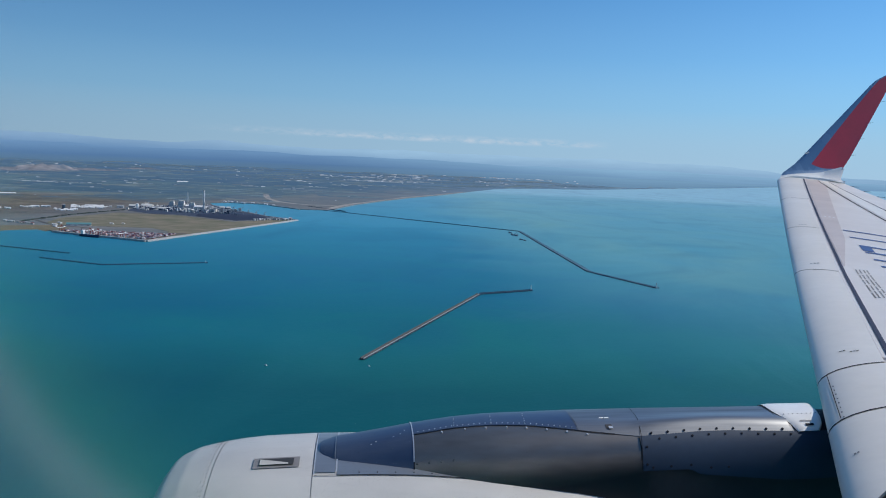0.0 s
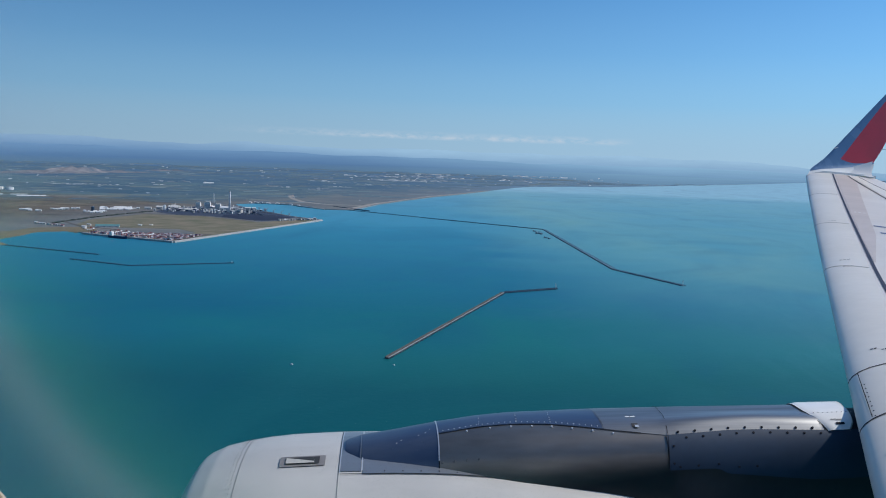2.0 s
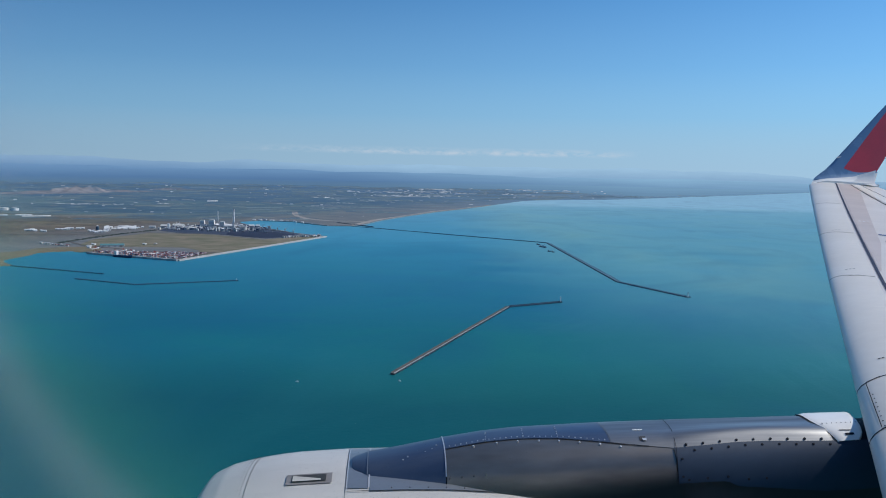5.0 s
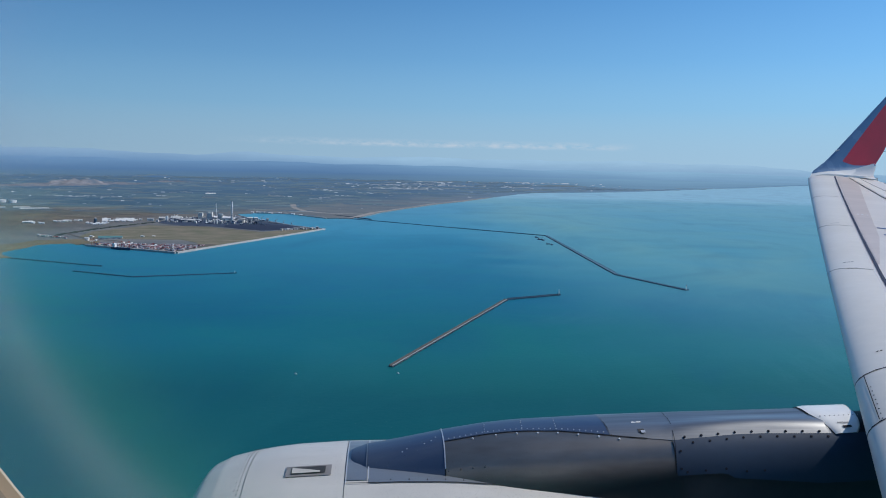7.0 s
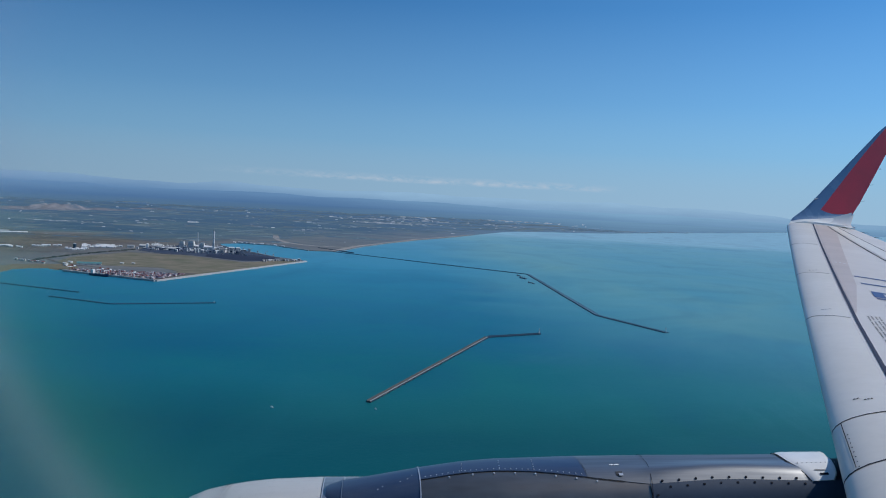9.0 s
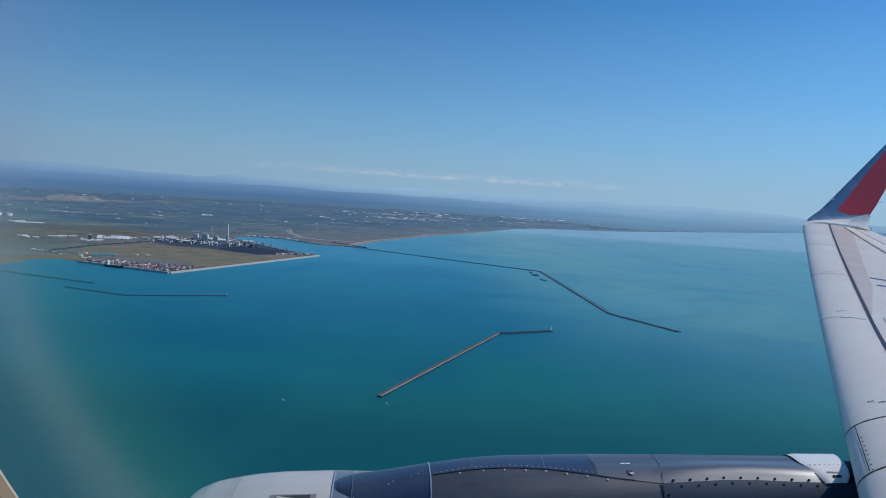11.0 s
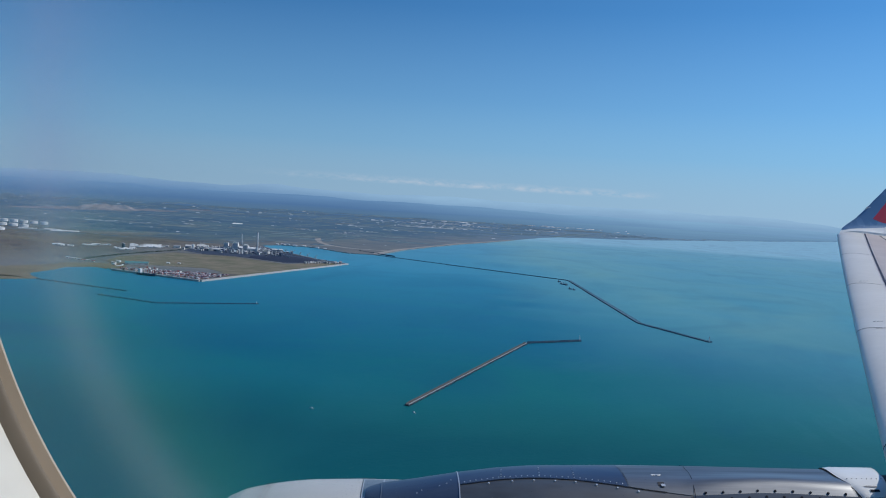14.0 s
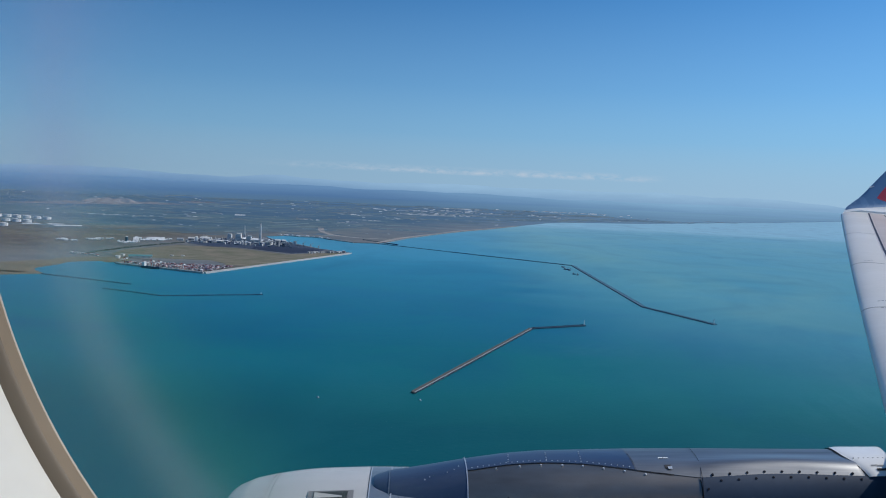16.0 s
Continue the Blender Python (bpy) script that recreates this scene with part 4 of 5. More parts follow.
    spots += [(1.28, 139), (1.275, 156), (1.30, 159), (1.38, 158.5), (1.47, 158), (1.56, 161), (1.64, 161)]
    for x, a in spots:
        bm = bmesh.new()
        tube(bm, strut(x, a, -0.002), strut(x, a, 0.0052), 0.0056, 0.0050, 8)
        part("fastener", bm, SEAM, st)
    for x in (0.41, 0.51, 0.60, 0.69, 0.775, 0.86, 0.945, 1.03):
        bm = bmesh.new()
        tube(bm, strut(x, lip(x) + 4, -0.004), strut(x, lip(x) + 4, 0.003), 0.0048, 0.0040, 8)
        part("fastener", bm, BRIGHTEDGE, st)
    for x in (0.30, 0.35, 0.40, 0.45):
        bm = bmesh.new()
        tube(bm, strut(x, 142, -0.004), strut(x, 142, 0.003), 0.0045, 0.0038, 8)
        part("fastener", bm, FASTENER, st)
    # two white stencils, a small drain hole and a black mark on the fillet
    for x in (1.115, 1.632):
        for k in range(2):
            bm = bmesh.new()
            strut_patch(bm, [x + 0.023 * k, x + 0.020 + 0.023 * k], 94.3, 96.0, 2, 0.002)
            part("stencil", bm, WHITEROOF, st)
    bm = bmesh.new()
    strut_patch(bm, [1.122, 1.150], 107.5, 113, 3, 0.003)
    part("drain_hole", bm, VENT, st)
    bm = bmesh.new()
    strut_patch(bm, [1.132, 1.150], 110.8, 114.4, 3, 0.006)
    part("drain_lip", bm, BRIGHTEDGE, st)
    for x, a, n in ((2.030, 118.5, 2), (2.014, 113, 1), (2.040, 113.5, 1)):
        bm = bmesh.new()
        strut_patch(bm, [x, x + 0.016 + 0.012 * n], a, a + 1.6 * n, 3, 0.0125)
        part("stencil", bm, SEAM if n == 2 else MARKGREY, st)


build_strut()

# ------------------------------------------------------------------ the cabin window the camera looks through
WCX, WCZ, WA, WB, WY = 0.0264, 0.0156, 0.1027, 0.1192, 0.140


def oval(k, n, grow, y, cx=WCX, cz=WCZ):
    a = 2 * math.pi * k / n
    b = WB if math.sin(a) < 0 else WB * 1.45
    w = WA if math.cos(a) < 0 else WA * 1.32
    return Vector((cx + (w + grow) * math.cos(a), y, cz + (b + grow) * math.sin(a)))


def build_window():
    n = 192

    def ring(grow, y):
        return [oval(k, n, grow, y) for k in range(n)]
    bm = bmesh.new()
    loft(bm, [ring(0.30, 0.166), ring(0.05, 0.148), ring(0.003, 0.1435), ring(0.0, 0.141), ring(0.0002, 0.1405), ring(0.0009, 0.1398), ring(0.0027, 0.139)])
    seal = part("window_seal", bm, SEAL, airplane, "beige rubber window seal", True)
    bm = bmesh.new()
    loft(bm, [ring(0.0012, 0.1432), ring(-0.0010, 0.1424), ring(-0.0012, 0.1414), ring(0.0003, 0.1404)])
    part("seal_lip", bm, SEALLIP, airplane, "pale beige lip of the window seal", True)
    bm = bmesh.new()
    loft(bm, [ring(0.0025, 0.1393), ring(0.0030, 0.138), ring(0.0046, 0.131), ring(0.0095, 0.117), ring(0.024, 0.100), ring(0.075, 0.090)])
    part("window_reveal", bm, LINER, airplane, "off-white plastic window reveal", True)
    # the sidewall round it
    bm = bmesh.new()
    hole = [bm.verts.new(p) for p in ring(0.075, 0.090)]
    outer = []
    for k in range(n):
        a = 2 * math.pi * k / n
        c, s = math.cos(a), math.sin(a)
        m = max(abs(c) / 1.2, abs(s) / 0.7)
        x, z = c / m, s / m
        outer.append(bm.verts.new((x, -1.63 + math.sqrt(1.74 ** 2 - (z + 0.35) ** 2), z)))
    for k in range(n):
        j = (k + 1) % n
        bm.faces.new((hole[k], hole[j], outer[j], outer[k]))
    part("sidewall", bm, LINER, airplane, "off-white cabin sidewall panel", True)
    # the clear pane, with glare painted in a soft ring near its edge
    m = bpy.data.materials.new("glare_pane")
    m.use_nodes = True
    nd = Nodes(m.node_tree)
    p = nd.add("ShaderNodeTexCoord", out=3)
    sep = nd.t.nodes.new("ShaderNodeSeparateXYZ")
    nd.t.links.new(p, sep.inputs[0])
    u = nd.math("DIVIDE", nd.math("SUBTRACT", sep.outputs[0], WCX), WA)
    v = nd.math("DIVIDE", nd.math("SUBTRACT", sep.outputs[2], WCZ), WB)
    r = nd.math("SQRT", nd.math("ADD", nd.math("MULTIPLY", u, u), nd.math("MULTIPLY", v, v)))
    streak = nd.noise(nd.scaled(p, 1, 1, 0.5), 28.0, 3.0, 0.5)
    def bell(at, wide, tall):
        d = nd.math("DIVIDE", nd.math("SUBTRACT", r, at), wide)
        return nd.math("MULTIPLY", nd.math("POWER", 2.718, nd.math("MULTIPLY", nd.math("MULTIPLY", d, d), -1.0)), tall)

    def fade(value, a, b):
        k = nd.math("MINIMUM", nd.math("MAXIMUM", nd.math("DIVIDE", nd.math("SUBTRACT", value, a), b - a), 0.0), 1.0)
        return nd.math("MULTIPLY", nd.math("MULTIPLY", k, k), nd.math("SUBTRACT", 3.0, nd.math("MULTIPLY", k, 2.0)))
    # a bright narrow arc in a wide soft haze
    glare = nd.math("ADD", nd.math("ADD", bell(0.865, 0.050, 0.17), bell(0.815, 0.105, 0.14)), bell(1.03, 0.12, 0.13))
    glare = nd.math("MULTIPLY", glare, fade(u, 0.3, 0.0))
    glare = nd.math("MULTIPLY", glare, nd.math("ADD", nd.math("MULTIPLY", fade(v, 0.50, 0.0), 0.65), 0.35))
    fac = nd.math("MULTIPLY", glare, nd.math("ADD", nd.math("MULTIPLY", streak, 0.42), 0.32))
    tr = nd.t.nodes.new("ShaderNodeBsdfTransparent")
    df = nd.t.nodes.new("ShaderNodeBsdfTranslucent")
    # tints of reflections: green inside the arc, neutral on it, lavender towards the top
    tint = nd.mix(fade(r, 0.77, 0.87), (0.36, 1.0, 0.50), (0.90, 1.0, 0.74))
    tint = nd.mix(fade(v, -0.32, -0.06), tint, (0.92, 0.84, 1.0))
    nd.t.links.new(tint, df.inputs[0])
    mx = nd.t.nodes.new("ShaderNodeMixShader")
    nd.t.links.new(fac, mx.inputs[0])
    nd.t.links.new(tr.outputs[0], mx.inputs[1])
    nd.t.links.new(df.outputs[0], mx.inputs[2])
    nd.t.links.new(mx.outputs[0], nd.t.nodes["Material Output"].inputs[0])
    # the second pane is added to carry half of the painted glare
    for y, name, words in ((0.1435, "window_pane", "clear acrylic pane with painted glare near its rim"), (0.1441, "outer_pane", "clear outer acrylic pane with painted glare near its rim")):
        bm = bmesh.new()
        bm.faces.new([bm.verts.new((x, y, z)) for x, z in ((-0.092, -0.30), (0.30, 0.02), (-0.092, 0.38))])
        pane = part(name, bm, m, airplane, words)
        pane.visible_shadow = False


build_window()


def build_fuselage():
    """A closed stretch of the hull round the seat, open at the window."""
    cy, cz, r = -1.63, -0.35, 1.88
    xs = [-7.5, -6.8, -5, -3, -1.5, -0.6, -0.34, 0.62, 0.9, 2, 4, 6, 8, 9.2, 9.8]
    ang = [radians(a) for a in np.linspace(-90, 270, 91)]

    def scale_at(x):
        return max(0.05, math.sqrt(max(0.0, 1 - max(0.0, (-5 - x) / 2.5, (x - 8) / 1.85) ** 2)))
    bm = bmesh.new()
    grid = [[bm.verts.new((x, cy + r * scale_at(x) * math.cos(a), cz + r * scale_at(x) * math.sin(a))) for a in ang[:-1]] for x in xs]
    n = len(grid[0])
    for i in range(len(xs) - 1):
        for j in range(n):
            z = cz + r * math.sin(0.5 * (ang[j] + ang[j + 1]))
            y = math.cos(ang[j])
            if i == 6 and -0.40 < z < 0.58 and y > 0:
                continue
            k = (j + 1) % n
            bm.faces.new((grid[i][j], grid[i][k], grid[i + 1][k], grid[i + 1][j]))
    part("fuselage", bm, SKIN, airplane, "white rounded fuselage skin", True)


build_fuselage()

# ------------------------------------------------------------------ breakwaters


def breakwater(label, pts, width, deck, piece=3.4, wall=0.22, high=0.55, kerb=None, sides=(-1, 1)):
    """A row of caissons with a parapet on one side and dark armour at the waterline."""
    root = thing("breakwater", pose(*pts[0], 0), label, "breakwater", "harbour breakwaters")
    o = Vector(pts[0])
    rng = random.Random(int(pts[0][0] * 7))
    shared = {}
    for a, b in zip(pts, pts[1:]):
        a, b = Vector(a) - o, Vector(b) - o
        d = b - a
        n = max(1, round(d.length / piece))
        ang = math.atan2(d.y, d.x)
        size = d.length / n
        for k in range(n):
            key = (round(size, 2), rng.randrange(3))
            if key not in shared:
                bm = bmesh.new()
                L = size - 0.05
                jog = (0.0, 0.012, -0.012)[key[1]]
                box(bm, 0, 0, (high + jog) / 2 - 0.25, L, width * 0.62, high + jog + 0.5)
                box(bm, 0, width * 0.26, high + jog + wall / 2 - 0.01, L, width * 0.11, wall)
                shared[key] = bm
                ob = part("caisson", bm, deck, root)
                shared[key] = ob.data
            else:
                ob = new("caisson", shared[key])
                ob.parent = root
            p = a + d * ((k + 0.5) / n)
            ob.matrix_basis = pose(p.x, p.y, rng.uniform(-0.03, 0.03), 0, 0, math.degrees(ang))
    # pale kerbs along both edges of the deck
    if kerb:
        for a, b in zip(pts, pts[1:]):
            a, b = Vector(a) - o, Vector(b) - o
            d = b - a
            for s in sides:
                bm = bmesh.new()
                k = Vector((-d.y, d.x)).normalized() * (width * 0.29 * s)
                p = (a + b) / 2 + k
                box(bm, p.x, p.y, high + 0.02, d.length - 0.1, 0.10, 0.20, math.atan2(d.y, d.x))
                part("kerb", bm, kerb, root, "pale concrete kerb")
    # armour blocks along both feet
    bm = bmesh.new()
    for a, b in zip(pts, pts[1:]):
        a, b = Vector(a) - o, Vector(b) - o
        d = b - a
        t = d.normalized()
        k = Vector((-t.y, t.x))
        n = int(d.length / 0.75)
        for i in range(n):
            for s in (-1, 1):
                p = a + d * ((i + rng.random()) / n) + k * s * width * rng.uniform(0.32, 0.52)
                box(bm, p.x, p.y, 0.06, rng.uniform(0.3, 0.5), rng.uniform(0.2, 0.35), rng.uniform(0.2, 0.35) + high * 0.25, rng.uniform(0, 3), 0.6)
    r = part("armour_rubble", bm, DARKROCK, root, "dark wet armour blocks")
    r["kind"] = "stuff"
    return root


def beacon(x, y, z, h, red=False):
    t = thing("harbour_light", pose(x, y, z), "small white harbour light on the breakwater end", "lighthouse", "harbour lights")
    bm = bmesh.new()
    tube(bm, (0, 0, 0), (0, 0, h * 0.75), 0.22, 0.15, 10)
    part("tower", bm, WHITEROOF, t)
    bm = bmesh.new()
    tube(bm, (0, 0, h * 0.75), (0, 0, h * 0.80), 0.28, 0.28, 10)
    part("gallery", bm, GREYWALL, t)
    bm = bmesh.new()
    tube(bm, (0, 0, h * 0.80), (0, 0, h), 0.14, 0.04, 8)
    part("lantern", bm, REDPAINT if red else WHITEROOF, t)


breakwater("long detached breakwater of rust-stained concrete caissons", [(-19.4, 187), (12.9, 287.8)], 1.5, RUSTDECK, 2.6, high=0.42, kerb=GREYWALL, sides=(-1,))
breakwater("short dark arm of the detached breakwater", [(13.4, 288.6), (34.6, 302.6)], 1.1, DARKROCK, 2.6, high=0.42)
breakwater("long angled grey outer breakwater reaching out from the beach", [(-109.0, 683.7), (-42.6, 634.1)], 2.5, SLATEDECK, wall=0.08, high=0.2, kerb=DARKROCK)
breakwater("long angled grey outer breakwater with dark armour", [(-41.1, 631.7), (52.8, 562.9), (68.0, 365.0), (89.4, 323.6)], 2.9, SLATEDECK, wall=0.1, high=0.26, kerb=DARKROCK)
breakwater("low dark inner breakwater parallel to the quay", [(-224.5, 366.3), (-169.2, 346.9)], 1.1, NAVYDECK, wall=0.1, high=0.28)
breakwater("low dark bent inner breakwater off the quay", [(-173.8, 330.0), (-141.8, 317.9), (-103.9, 337.3)], 1.1, NAVYDECK, wall=0.1, high=0.28)
breakwater("short grey spur at the channel mouth", [(-128.6, 720.2), (-89.5, 679.0)], 1.5, DARKROCK)
beacon(34.0, 302.2, 0.45, 2.0)
beacon(89.0, 324.3, 0.22, 2.0, True)
beacon(-104.6, 336.9, 0.30, 0.9)

# ------------------------------------------------------------------ the port
Q0, Q1 = Vector((-215.8, 425.1)), Vector((-156.3, 402.4))
E1 = (Q1 - Q0).normalized()
E2 = Vector((-E1.y, E1.x))
QA = math.atan2(E1.y, E1.x)
QLEN = (Q1 - Q0).length


def quay(u, v):
    """Plan place from metres along the quay and inland of it."""
    p = Q0 + E1 * u + E2 * v
    return p.x, p.y


def wall_strip(name, label, pts, w, z0, z1, mat, piece=4.0):
    root = thing(name, pose(*pts[0], 0), label, "quay wall", kind="structure")
    o = Vector(pts[0])
    for a, b in zip(pts, pts[1:]):
        a, b = Vector(a) - o, Vector(b) - o
        d = b - a
        n = max(1, round(d.length / piece))
        bm = bmesh.new()
        L = d.length / n
        box(bm, 0, 0, (z0 + z1) / 2, L - 0.06, w, z1 - z0)
        first = part("coping", bm, mat, root)
        for k in range(n):
            ob = first if k == 0 else new("coping", first.data)
            ob.parent = root
            p = a + d * ((k + 0.5) / n)
            ob.matrix_basis = pose(p.x, p.y, 0, 0, 0, math.degrees(math.atan2(d.y, d.x)))
    return root


wall_strip("quay_wall", "pale concrete quay wall along the terminal", [(-216.1, 424.8), (-156.3, 401.9)], 1.2, -0.8, 1.0, CONCRETE)
wall_strip("quay_wall", "long pale concrete seawall with a road along it", [(-155.8, 402.3), (-109.4, 567.7)], 1.5, -0.8, 0.85, CONCRETE)
wall_strip("quay_wall", "grey channel quay beside the power station", [(-110.4, 569.3), (-138, 591.6), (-158, 618.2), (-184, 645.3), (-205, 680.4)], 1.2, -0.8, 0.65, GREYWALL, 6.0)
wall_strip("quay_wall", "grey fishing quay across the channel", [(-203, 724.5), (-168.8, 721.4), (-154.4, 704), (-129, 678.5)], 1.2, -0.8, 0.7, GREYWALL, 6.0)

bm = bmesh.new()
slab(bm, [quay(1.5, 1.0), quay(QLEN - 1.2, 1.0), quay(QLEN - 9.5, 44), quay(40, 34), quay(1.5, 16)], 0.3, 0.46)
tagged(part("pavement", bm, ASPHALT), "dark stained container terminal pavement", "pavement", kind="structure")
bm = bmesh.new()
slab(bm, [(-241, 585), (-216, 567.5), (-195.6, 569), (-170.5, 555), (-147, 541), (-135, 556), (-133, 586), (-139, 589), (-158, 616), (-184, 643), (-205, 676), (-228, 660), (-250, 625)], 0.3, 0.44)
tagged(part("pavement", bm, YARD), "dark coal-stained yard of the power station", "pavement", kind="structure")
bm = bmesh.new()
slab(bm, [(-157, 414), (-138.9, 476), (-113.5, 559), (-118, 566), (-134, 552), (-147, 532), (-193, 561), (-214, 562.7), (-239, 562.5), (-252, 505), (-246, 478), (-240, 464), (-211, 464), (-178, 468), (-162, 452)], 0.3, 0.42)
tagged(part("grass_field", bm, DRYGRASS), "flat olive grass between terminal and power station", "grass", kind="structure")
bm = bmesh.new()
band(bm, [(-330, 520), (-264, 540), (-245, 566), (-196, 563), (-150, 534)], -0.8, 0.8, 0.47)
band(bm, [(-330, 520), (-420, 560), (-520, 600)], -0.9, 0.9, 0.47)
band(bm, [(-264, 540), (-258, 485), (-236, 462), (-206, 450)], -0.8, 0.8, 0.475)
tagged(part("road", bm, ASPHALT), "narrow dark service road", "road", kind="structure")


def container_stack(rng, u, v):
    """A block of stacked freight boxes, long side along the quay."""
    bm = bmesh.new()
    cols, rows = rng.randint(1, 2), rng.randint(3, 5)
    for c in range(cols):
        for r in range(rows):
            for h in range(rng.choice((1, 1, 2, 2, 3))):
                box(bm, c * 1.5, r * 0.34, 0.16 + h * 0.32, 1.42, 0.30, 0.305)
    x, y = quay(u, v)
    ob = part("container_stack", bm, BOXES)
    ob.matrix_world = pose(x, y, 0.46, 0, 0, math.degrees(QA))
    tagged(ob, "stack of red, white and brown shipping containers", "containers", "containers in the terminal")


rng = random.Random(11)
for u in np.arange(1.5, QLEN - 3, 3.3):
    for v in np.arange(5, 44, 2.6):
        if rng.random() < 0.74 and v < 10 + 32 * u / QLEN and u < QLEN - 4 - 0.2 * v:
            container_stack(rng, u + rng.uniform(-0.3, 0.3), v)


def gantry_crane(u, v, h=3.8):
    x, y = quay(u, v)
    t = thing("gantry_crane", pose(x, y, 0.46, 0, 0, math.degrees(QA)), "red and white ship-to-shore gantry crane on the quay", "crane", "quay cranes")
    for sx in (-0.9, 0.9):
        for sy in (-0.9, 0.9):
            bm = bmesh.new()
            tube(bm, (sx, sy, 0), (sx * 0.8, sy, h * 0.62), 0.11, n=6)
            part("leg", bm, REDPAINT, t)
    bm = bmesh.new()
    box(bm, 0, -0.6, h * 0.64, 0.4, 5.0, 0.26)
    part("boom", bm, WHITEROOF, t, "white boom over the water")
    bm = bmesh.new()
    tube(bm, (0, 0.7, h * 0.62), (0, -0.3, h), 0.13, n=6)
    tube(bm, (0, -0.9, h * 0.62), (0, -0.3, h), 0.13, n=6)
    part("mast", bm, REDPAINT, t)
    bm = bmesh.new()
    tube(bm, (0, -0.3, h), (0, -4.0, h * 0.66), 0.05, n=5)
    tube(bm, (0, -0.3, h), (0, 2.3, h * 0.66), 0.05, n=5)
    part("stay", bm, REDPAINT, t)
    bm = bmesh.new()
    box(bm, 0, 1.4, h * 0.73, 0.9, 1.4, 0.55)
    part("machine_house", bm, WHITEROOF, t)


for u in (3, 23.5, 29, 46):
    gantry_crane(u, 2.6)


def ship(u, v, L=12.0):
    x, y = quay(u, v)
    t = thing("cargo_ship", pose(x, y, 0, 0, 0, math.degrees(QA)), "dark-hulled cargo ship moored at the quay", "ship")
    bm = bmesh.new()
    rings = []
    for s, w in ((-0.5, 0.55), (-0.42, 0.9), (-0.2, 1.0), (0.25, 1.0), (0.4, 0.7), (0.5, 0.06)):
        hw = w * 0.95
        up = 1.2 + (0.35 if s > 0.3 else 0)
        rings.append([(s * L, -hw * 0.8, -0.4), (s * L, -hw, 0.5), (s * L * 1.02, -hw, up), (s * L * 1.02, hw, up), (s * L, hw, 0.5), (s * L, hw * 0.8, -0.4)])
    loft(bm, rings, caps=True)
    part("hull", bm, DARKHULL, t)
    bm = bmesh.new()
    box(bm, -0.33 * L, 0, 2.1, 1.5, 1.6, 1.9)
    box(bm, -0.33 * L, 0, 3.2, 1.1, 1.9, 0.4)
    part("superstructure", bm, WHITEROOF, t, "white bridge house")
    bm = bmesh.new()
    tube(bm, (-0.40 * L, 0, 2.5), (-0.40 * L, 0, 4.0), 0.3, 0.26, 8)
    part("funnel", bm, REDPAINT, t)
    for k in range(3):
        bm = bmesh.new()
        box(bm, -0.12 * L + k * 2.1, 0, 1.35, 1.7, 1.4, 0.35)
        part("hatch_cover", bm, GREYWALL, t)
    for k in range(2):
        bm = bmesh.new()
        tube(bm, (-0.03 * L + k * 2.1, 0, 1.2), (-0.03 * L + k * 2.1, 0, 3.6), 0.10, n=6)
        tube(bm, (-0.03 * L + k * 2.1, 0, 2.2), (0.08 * L + k * 2.1, 0, 3.4), 0.06, n=5)
        part("deck_crane", bm, PALEWALL, t)


ship(28, -2.6, 13.0)


def shed(x, y, sx, sy, h, rz, wall, roof, label, group=""):
    t = thing("shed", pose(x, y, 0.35, 0, 0, rz), label, "building", group)
    bm = bmesh.new()
    box(bm, 0, 0, h / 2, sx, sy, h)
    part("wall", bm, wall, t)
    bm = bmesh.new()
    gable(bm, 0, 0, h + 0.004, sx + 0.2, sy + 0.2, 0.06, min(sy * 0.28, 1.4))
    part("roof", bm, roof, t)
    for k in range(max(1, int(sx / 3))):
        bm = bmesh.new()
        box(bm, -sx / 2 + (k + 0.5) * sx / max(1, int(sx / 3)), -sy / 2 - 0.02, h * 0.35, 0.9, 0.06, h * 0.7)
        part("door", bm, GREYWALL, t)
    return t


QD = math.degrees(QA)
shed(-220.5, 464, 13.5, 3.2, 0.8, QD + 42, PALEWALL, TEALROOF, "long terminal warehouse with a teal roof", "terminal sheds")
shed(-235, 470, 2.6, 1.3, 0.6, QD, WHITEROOF, WHITEROOF, "small white terminal office", "terminal sheds")
shed(-228, 450.4, 2.2, 1.2, 0.7, QD, WHITEROOF, WHITEROOF, "small white terminal shed", "terminal sheds")
shed(-232, 458, 3, 1.4, 0.7, QD, PALEWALL, WHITEROOF, "low pale gatehouse of the terminal", "terminal sheds")
shed(-207.5, 480, 2.4, 1.2, 0.5, QD, PALEWALL, WHITEROOF, "low pale gatehouse of the terminal", "terminal sheds")
shed(-202, 484, 2.0, 1.0, 0.4, QD, PALEWALL, WHITEROOF, "small pale hut on the grass behind the terminal", "terminal sheds")
rng = random.Random(5)
for k in range(13):
    u = k / 12
    shed(-268 + 23 * u + rng.uniform(-0.5, 0.5), 469.3 - 10.6 * u + rng.uniform(-0.8, 0.8), rng.uniform(1.0, 2.4), rng.uniform(0.7, 1.3), rng.uniform(0.5, 0.9), -25, PALEWALL, rng.choice((WHITEROOF, WHITEROOF, REDPAINT, GREYWALL)), "low boat shed at the small harbour", "boat sheds")
for k in range(22):
    u = k / 21
    shed(-137 + 23 * u + rng.uniform(-2, 2), 549 + 17 * u + rng.uniform(-2, 7), rng.uniform(0.7, 1.7), rng.uniform(0.7, 1.4), rng.uniform(0.5, 1.5), -35, rng.choice((PALEWALL, GREYWALL)), rng.choice((WHITEROOF, GREYWALL)), "small pale works building at the quay's point", "works buildings")
